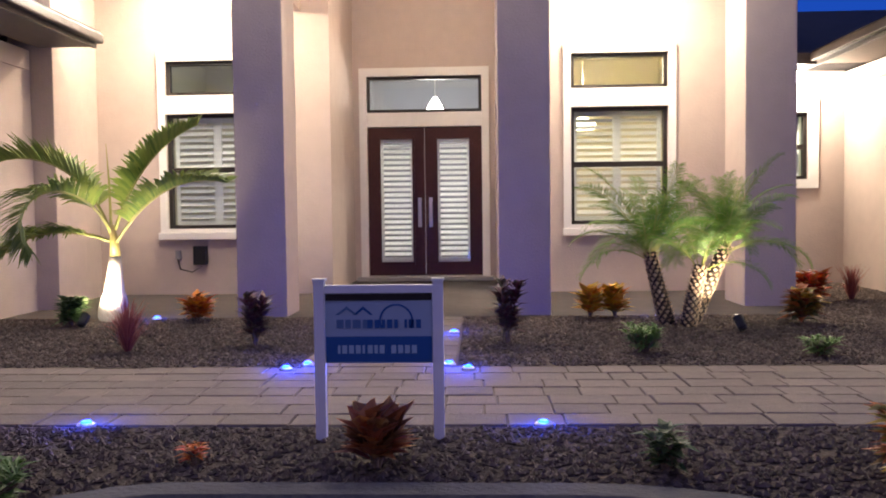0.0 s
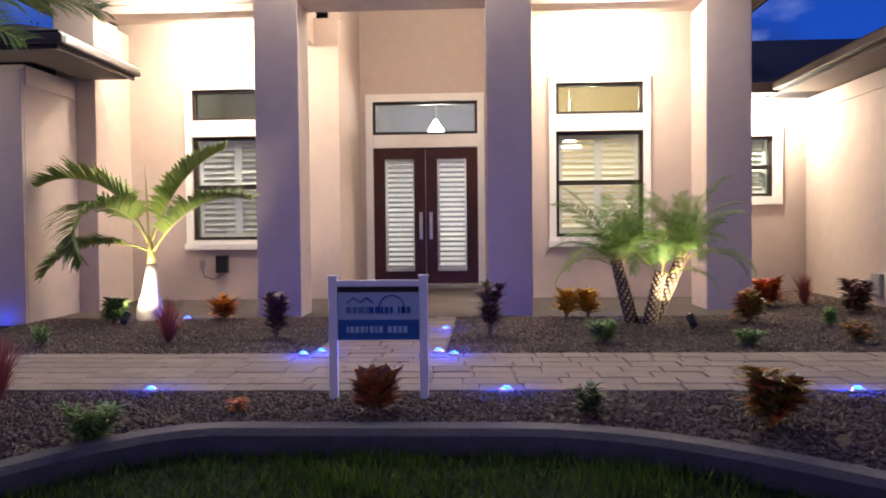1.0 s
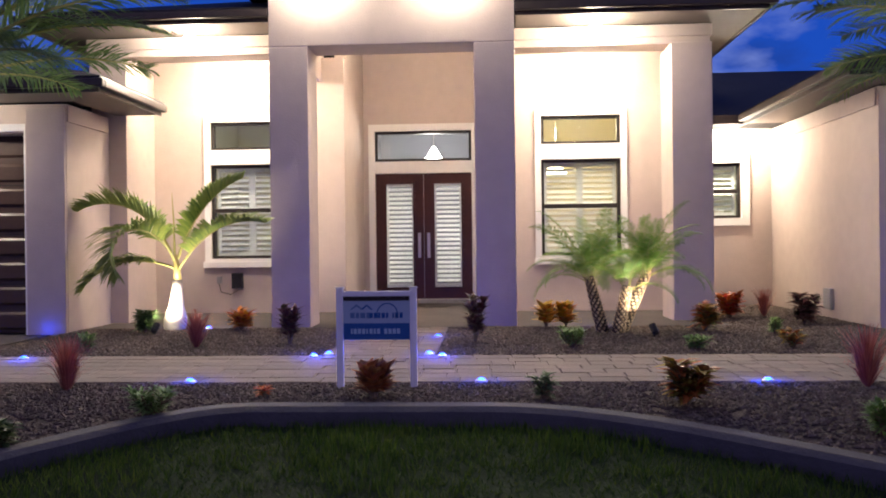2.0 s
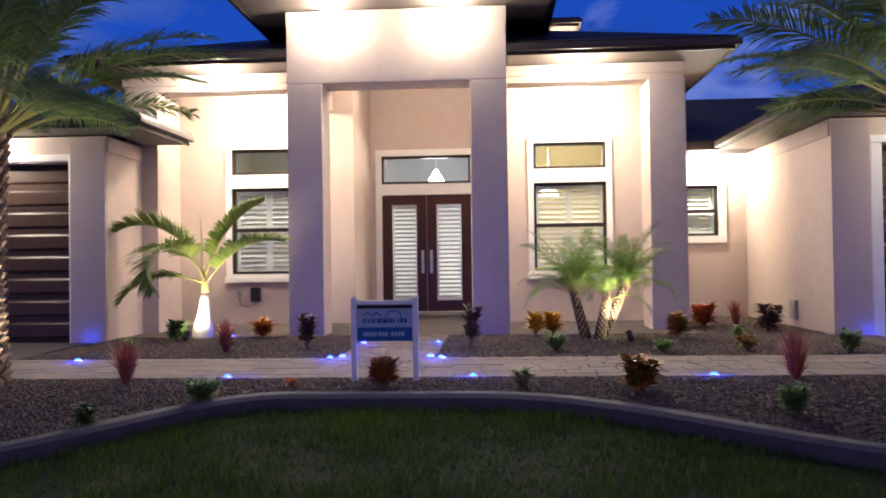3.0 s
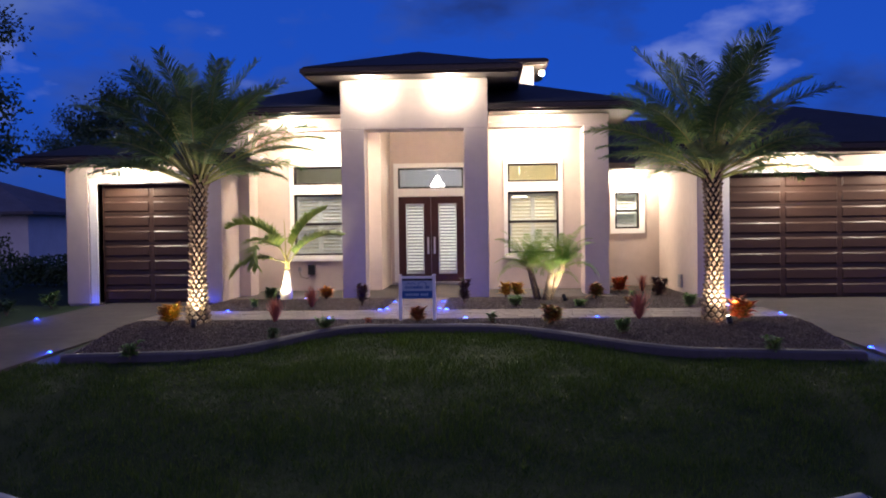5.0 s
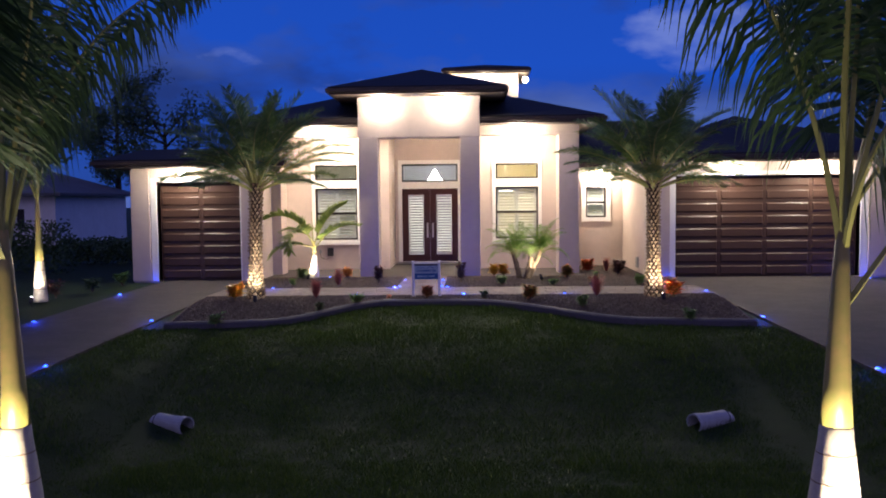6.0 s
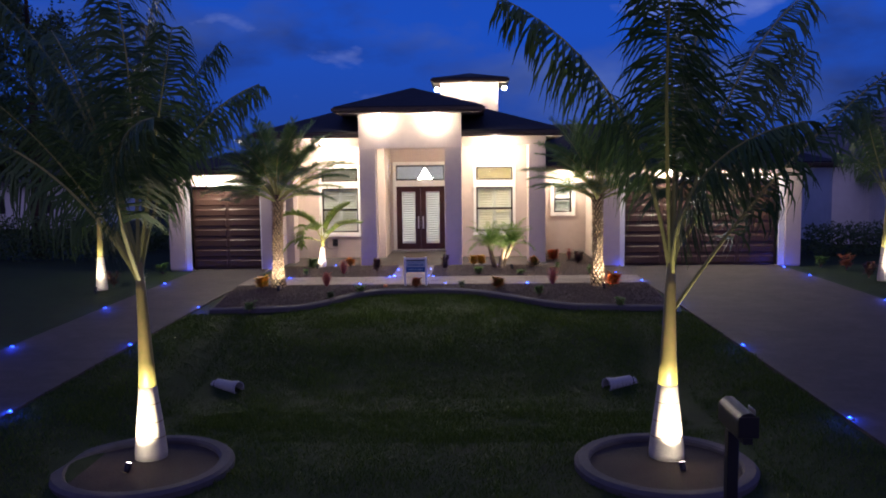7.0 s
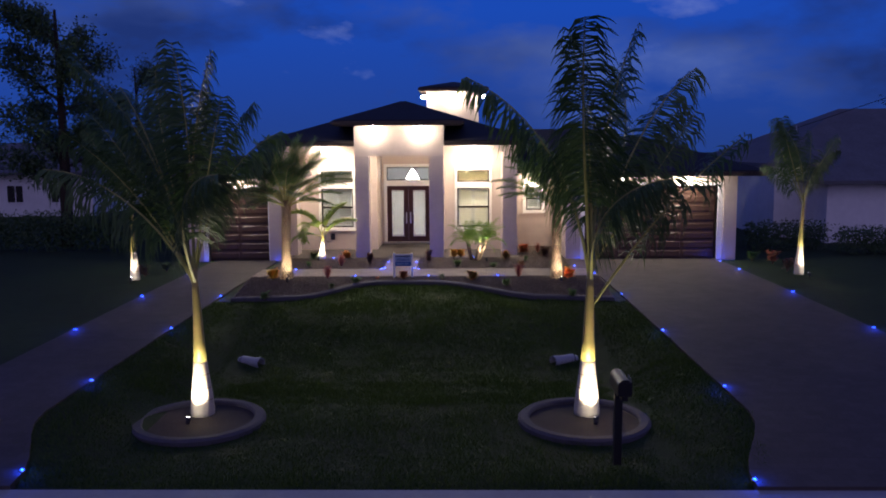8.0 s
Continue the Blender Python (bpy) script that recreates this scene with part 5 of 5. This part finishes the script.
def broad_tree(x, y, h, r, seed, label, n=2600, trunk=0.25):
    """Tapered trunk with limbs and a loose crown of small leaf clumps."""
    rng = random.Random(seed)
    t = thing("tree", (x, y, -0.1), label, "tree", "background trees")
    bm = bmesh.new()
    add_tube(bm, [((0, 0, 0), trunk, (0, 0, 1)), ((0.1, 0, h * 0.4), trunk * 0.65, (0, 0, 1)), ((0, 0.1, h * 0.85), trunk * 0.2, (0, 0, 1))], 8)
    limbs = []
    for i in range(16):
        z = h * rng.uniform(0.25, 0.85)
        a = rng.uniform(0, 2 * math.pi)
        e = Vector((math.cos(a) * r * rng.uniform(0.5, 1.0), math.sin(a) * r * rng.uniform(0.5, 1.0), min(h, z + rng.uniform(0.4, 2.2))))
        add_tube(bm, [((0.05, 0, z), trunk * 0.3, e), (e, 0.02, e)], 5)
        limbs.append((Vector((0.05, 0, z)), e))
    part("trunk", bm, DARKBARK, t)
    V, F = [], []
    for i in range(n):
        b, e = rng.choice(limbs)
        p = b.lerp(e, rng.uniform(0.35, 1.08)) + Vector((rng.gauss(0, 0.28), rng.gauss(0, 0.28), rng.gauss(0, 0.32)))
        q = Vector((rng.uniform(-1, 1), rng.uniform(-1, 1), rng.uniform(-1, 0.6))).normalized() * rng.uniform(0.10, 0.24)
        s = q.orthogonal().normalized() * rng.uniform(0.025, 0.06)
        k = len(V)
        V += [p, p + q * 0.5 + s, p + q, p + q * 0.5 - s]
        F.append((k, k + 1, k + 2, k + 3))
    mesh_object("crown", V, F, GREEN_DARK, t)


broad_tree(-15.0, 0.0, 12.0, 3.0, 101, "tall dark feathery pine in the next yard", 17000, 0.3)
broad_tree(-21.5, 1.5, 8.0, 3.0, 102, "dark tree beyond the driveway", 8000)
broad_tree(-12.5, 9.5, 6.8, 2.4, 103, "dark tree behind the garage", 6000)
broad_tree(-30.0, 8.0, 9.0, 3.5, 104, "dark tree in the neighbouring yard", 3600)
broad_tree(31.0, 14.0, 7.5, 3.6, 105, "dark tree behind the neighbouring house", 3600)
broad_tree(-21.5, 25.0, 12.0, 4.0, 106, "dark tree behind the garage", 12000)


def hedge(x, y, w, h, seed, label):
    rng = random.Random(seed)
    t = thing("hedge", (x, y, -0.1), label, "hedge")
    V, F = [], []
    for i in range(int(900 * w)):
        p = Vector((rng.uniform(-w / 2, w / 2), rng.uniform(-0.5, 0.5), 0.05 + h * rng.random() ** 0.7 * (0.85 + 0.15 * math.sin(7 * rng.random()))))
        q = Vector((rng.uniform(-1, 1), rng.uniform(-1, 1), rng.uniform(-0.6, 1))).normalized() * 0.12
        s = q.orthogonal().normalized() * 0.035
        k = len(V)
        V += [p, p + q * 0.5 + s, p + q, p + q * 0.5 - s]
        F.append((k, k + 1, k + 2, k + 3))
    tagged(mesh_object("foliage", V, F, GREEN_DARK, t), kind="stuff")


hedge(15.5, -2.0, 3.2, 1.2, 111, "dark clipped hedge beside the neighbouring house")
hedge(18.6, -3.5, 3.4, 1.1, 112, "dark clipped hedge under the neighbour's window")
hedge(-15.0, -1.5, 7.0, 1.7, 114, "dark overgrown hedge below the tall pine")
hedge(-11.5, 2.0, 4.0, 1.0, 113, "dark hedge behind the slender palm")

t = thing("utility_pole", (30.0, -12.0, -0.2), "wooden utility pole with a sagging cable to the neighbouring roof", "utility pole")
cylinder("pole", (0, 0, 0), 0.14, 0.09, 12.2, BARK, t, 10)
cylinder("roof_mast", (-11.0, 18.0, 4.3), 0.03, 0.03, 1.0, METAL, t, 8)
bm = bmesh.new()
add_tube(bm, [((-1.1 * i, 1.8 * i, 12.0 - 0.68 * i - 0.35 * math.sin(math.pi * i / 10)), 0.018, (-1.1, 1.8, -0.7)) for i in range(11)], 5)
part("cable", bm, BLACK, t)

# ------------------------------------------------------------------ gravel, grass and pavers
def scatter_stones():
    g = np.random.default_rng(7)
    pts = []
    areas = [(-4.3, -0.48, -7.46, -4.74, 10800), (0.72, 6.1, -7.46, -4.74, 13600), (4.47, 6.1, -4.74, -1.25, 4300)]
    for x0, x1, y0, y1, n in areas:
        pts.append(np.column_stack([g.uniform(x0, x1, n), g.uniform(y0, y1, n)]))
    x = g.uniform(-4.5, 6.65, 42000)
    y = g.uniform(-12.6, -9.14, 42000)
    edge = np.array([curb_y(a) for a in x])
    keep = y > edge + 0.02
    pts.append(np.column_stack([x[keep], y[keep]]))
    P = np.vstack(pts)
    n = len(P)
    base = np.array([(1, 0, 0), (0, 1, 0), (-1, 0, 0), (0, -1, 0), (0, 0, 0.8), (0, 0, -0.6)], float)
    V = np.repeat(base[None], n, 0) * g.uniform(0.7, 1.3, (n, 6, 1))
    size = g.uniform(0.010, 0.025, (n, 1, 1)) * np.array([1.25, 0.9, 0.8])
    V = V * size
    a = g.uniform(0, 2 * np.pi, n)
    c, s = np.cos(a)[:, None], np.sin(a)[:, None]
    X, Y = V[:, :, 0] * c - V[:, :, 1] * s, V[:, :, 0] * s + V[:, :, 1] * c
    V = np.stack([X + P[:, :1], Y + P[:, 1:2], V[:, :, 2] + 0.036 + np.array([bed_z(q) if q < -9.5 else 0.0 for q in P[:, 1]])[:, None]], -1).reshape(-1, 3)
    f = np.array([(0, 1, 4), (1, 2, 4), (2, 3, 4), (3, 0, 4), (1, 0, 5), (2, 1, 5), (3, 2, 5), (0, 3, 5)])
    F = (f[None] + 6 * np.arange(n)[:, None, None]).reshape(-1, 3)
    o = mesh_object("gravel", V.tolist(), F.tolist(), STONE)
    tagged(o, "loose brown and tan river gravel covering the beds", "gravel", kind="stuff")


def scatter_grass():
    g = np.random.default_rng(9)
    y = np.concatenate([-9.9 - 9.0 * g.random(170000) ** 1.25, g.uniform(-23.5, -17.0, 80000)])
    left = -4.66 - 0.072 * np.maximum(0, -y - 6.5) + 1.2 * np.clip((-y - 20.5) / 3.1, 0, 1) ** 2
    right = 6.79 + 0.055 * np.maximum(0, -y - 6.5) - 1.1 * np.clip((-y - 20.5) / 3.1, 0, 1) ** 2
    x = left + (right - left) * g.random(len(y))
    edge = np.array([curb_y(a) for a in x]) - 0.24
    keep = y < edge
    for cx, cy in ((-2.86, -20.15), (4.55, -20.1)):
        keep &= (x - cx) ** 2 + (y - cy) ** 2 > 1.24 ** 2
    x, y = x[keep], y[keep]
    n = len(x)
    z = np.array([ground_z(a, b) for a, b in zip(x, y)]) - 0.035
    tuft = np.array([noise.noise(Vector((a * 1.1, b * 1.1, 3.0))) + 0.7 * noise.noise(Vector((a * 4.0, b * 4.0, 9.0))) for a, b in zip(x, y)])
    tuft = np.clip(1.0 + 0.8 * tuft, 0.5, 1.6)
    h = g.uniform(0.035, 0.080, n) * tuft
    a = g.uniform(0, 2 * np.pi, n)
    w = g.uniform(0.004, 0.008, n)
    lx, ly = g.normal(0, 0.025, n), g.normal(0, 0.025, n)
    V = np.stack([np.column_stack([x - w * np.cos(a), y - w * np.sin(a), z]), np.column_stack([x + w * np.cos(a), y + w * np.sin(a), z]),
                  np.column_stack([x + lx, y + ly, z + h])], 1).reshape(-1, 3)
    F = np.arange(3 * n).reshape(-1, 3)
    o = mesh_object("grass", V.tolist(), F.tolist(), BLADE)
    tagged(o, "short green lawn grass blades", "grass", kind="stuff")


def pavers():
    walkway = tagged(new("walkway"), "tan concrete paver walkway across the front garden", "walkway", kind="structure")
    meshes = {}

    def paver(w, d):
        key = (round(w, 3), round(d, 3))
        if key not in meshes:
            bm = bmesh.new()
            vs = add_box(bm, -w / 2, w / 2, -d / 2, d / 2, -0.06, 0.0)
            top = [e for e in bm.edges if all(v.co.z > -0.01 for v in e.verts)]
            bmesh.ops.bevel(bm, geom=top, offset=0.006, segments=1, affect="EDGES")
            me = bpy.data.meshes.new("paver")
            bm.to_mesh(me)
            bm.free()
            me.materials.append(PAVER)
            meshes[key] = me
        return meshes[key]
    rng = random.Random(17)

    def field(x0, x1, y0, y1, rows):
        d = (y1 - y0) / rows
        for r in range(rows):
            x = x0
            while x < x1 - 0.02:
                w = rng.choice((0.22, 0.30, 0.38))
                if x1 - x - w < 0.2:
                    w = x1 - x
                o = new("paver", paver(w - 0.006, d - 0.006))
                o.location = (x + w / 2, y0 + d * (r + 0.5), 0.038 + rng.uniform(-0.003, 0.003))
                o.parent = walkway
                x += w
    field(-4.60, 6.73, -9.09, -7.51, 7)
    field(-0.45, 0.69, -7.50, -4.73, 12)


scatter_stones()
scatter_grass()
pavers()
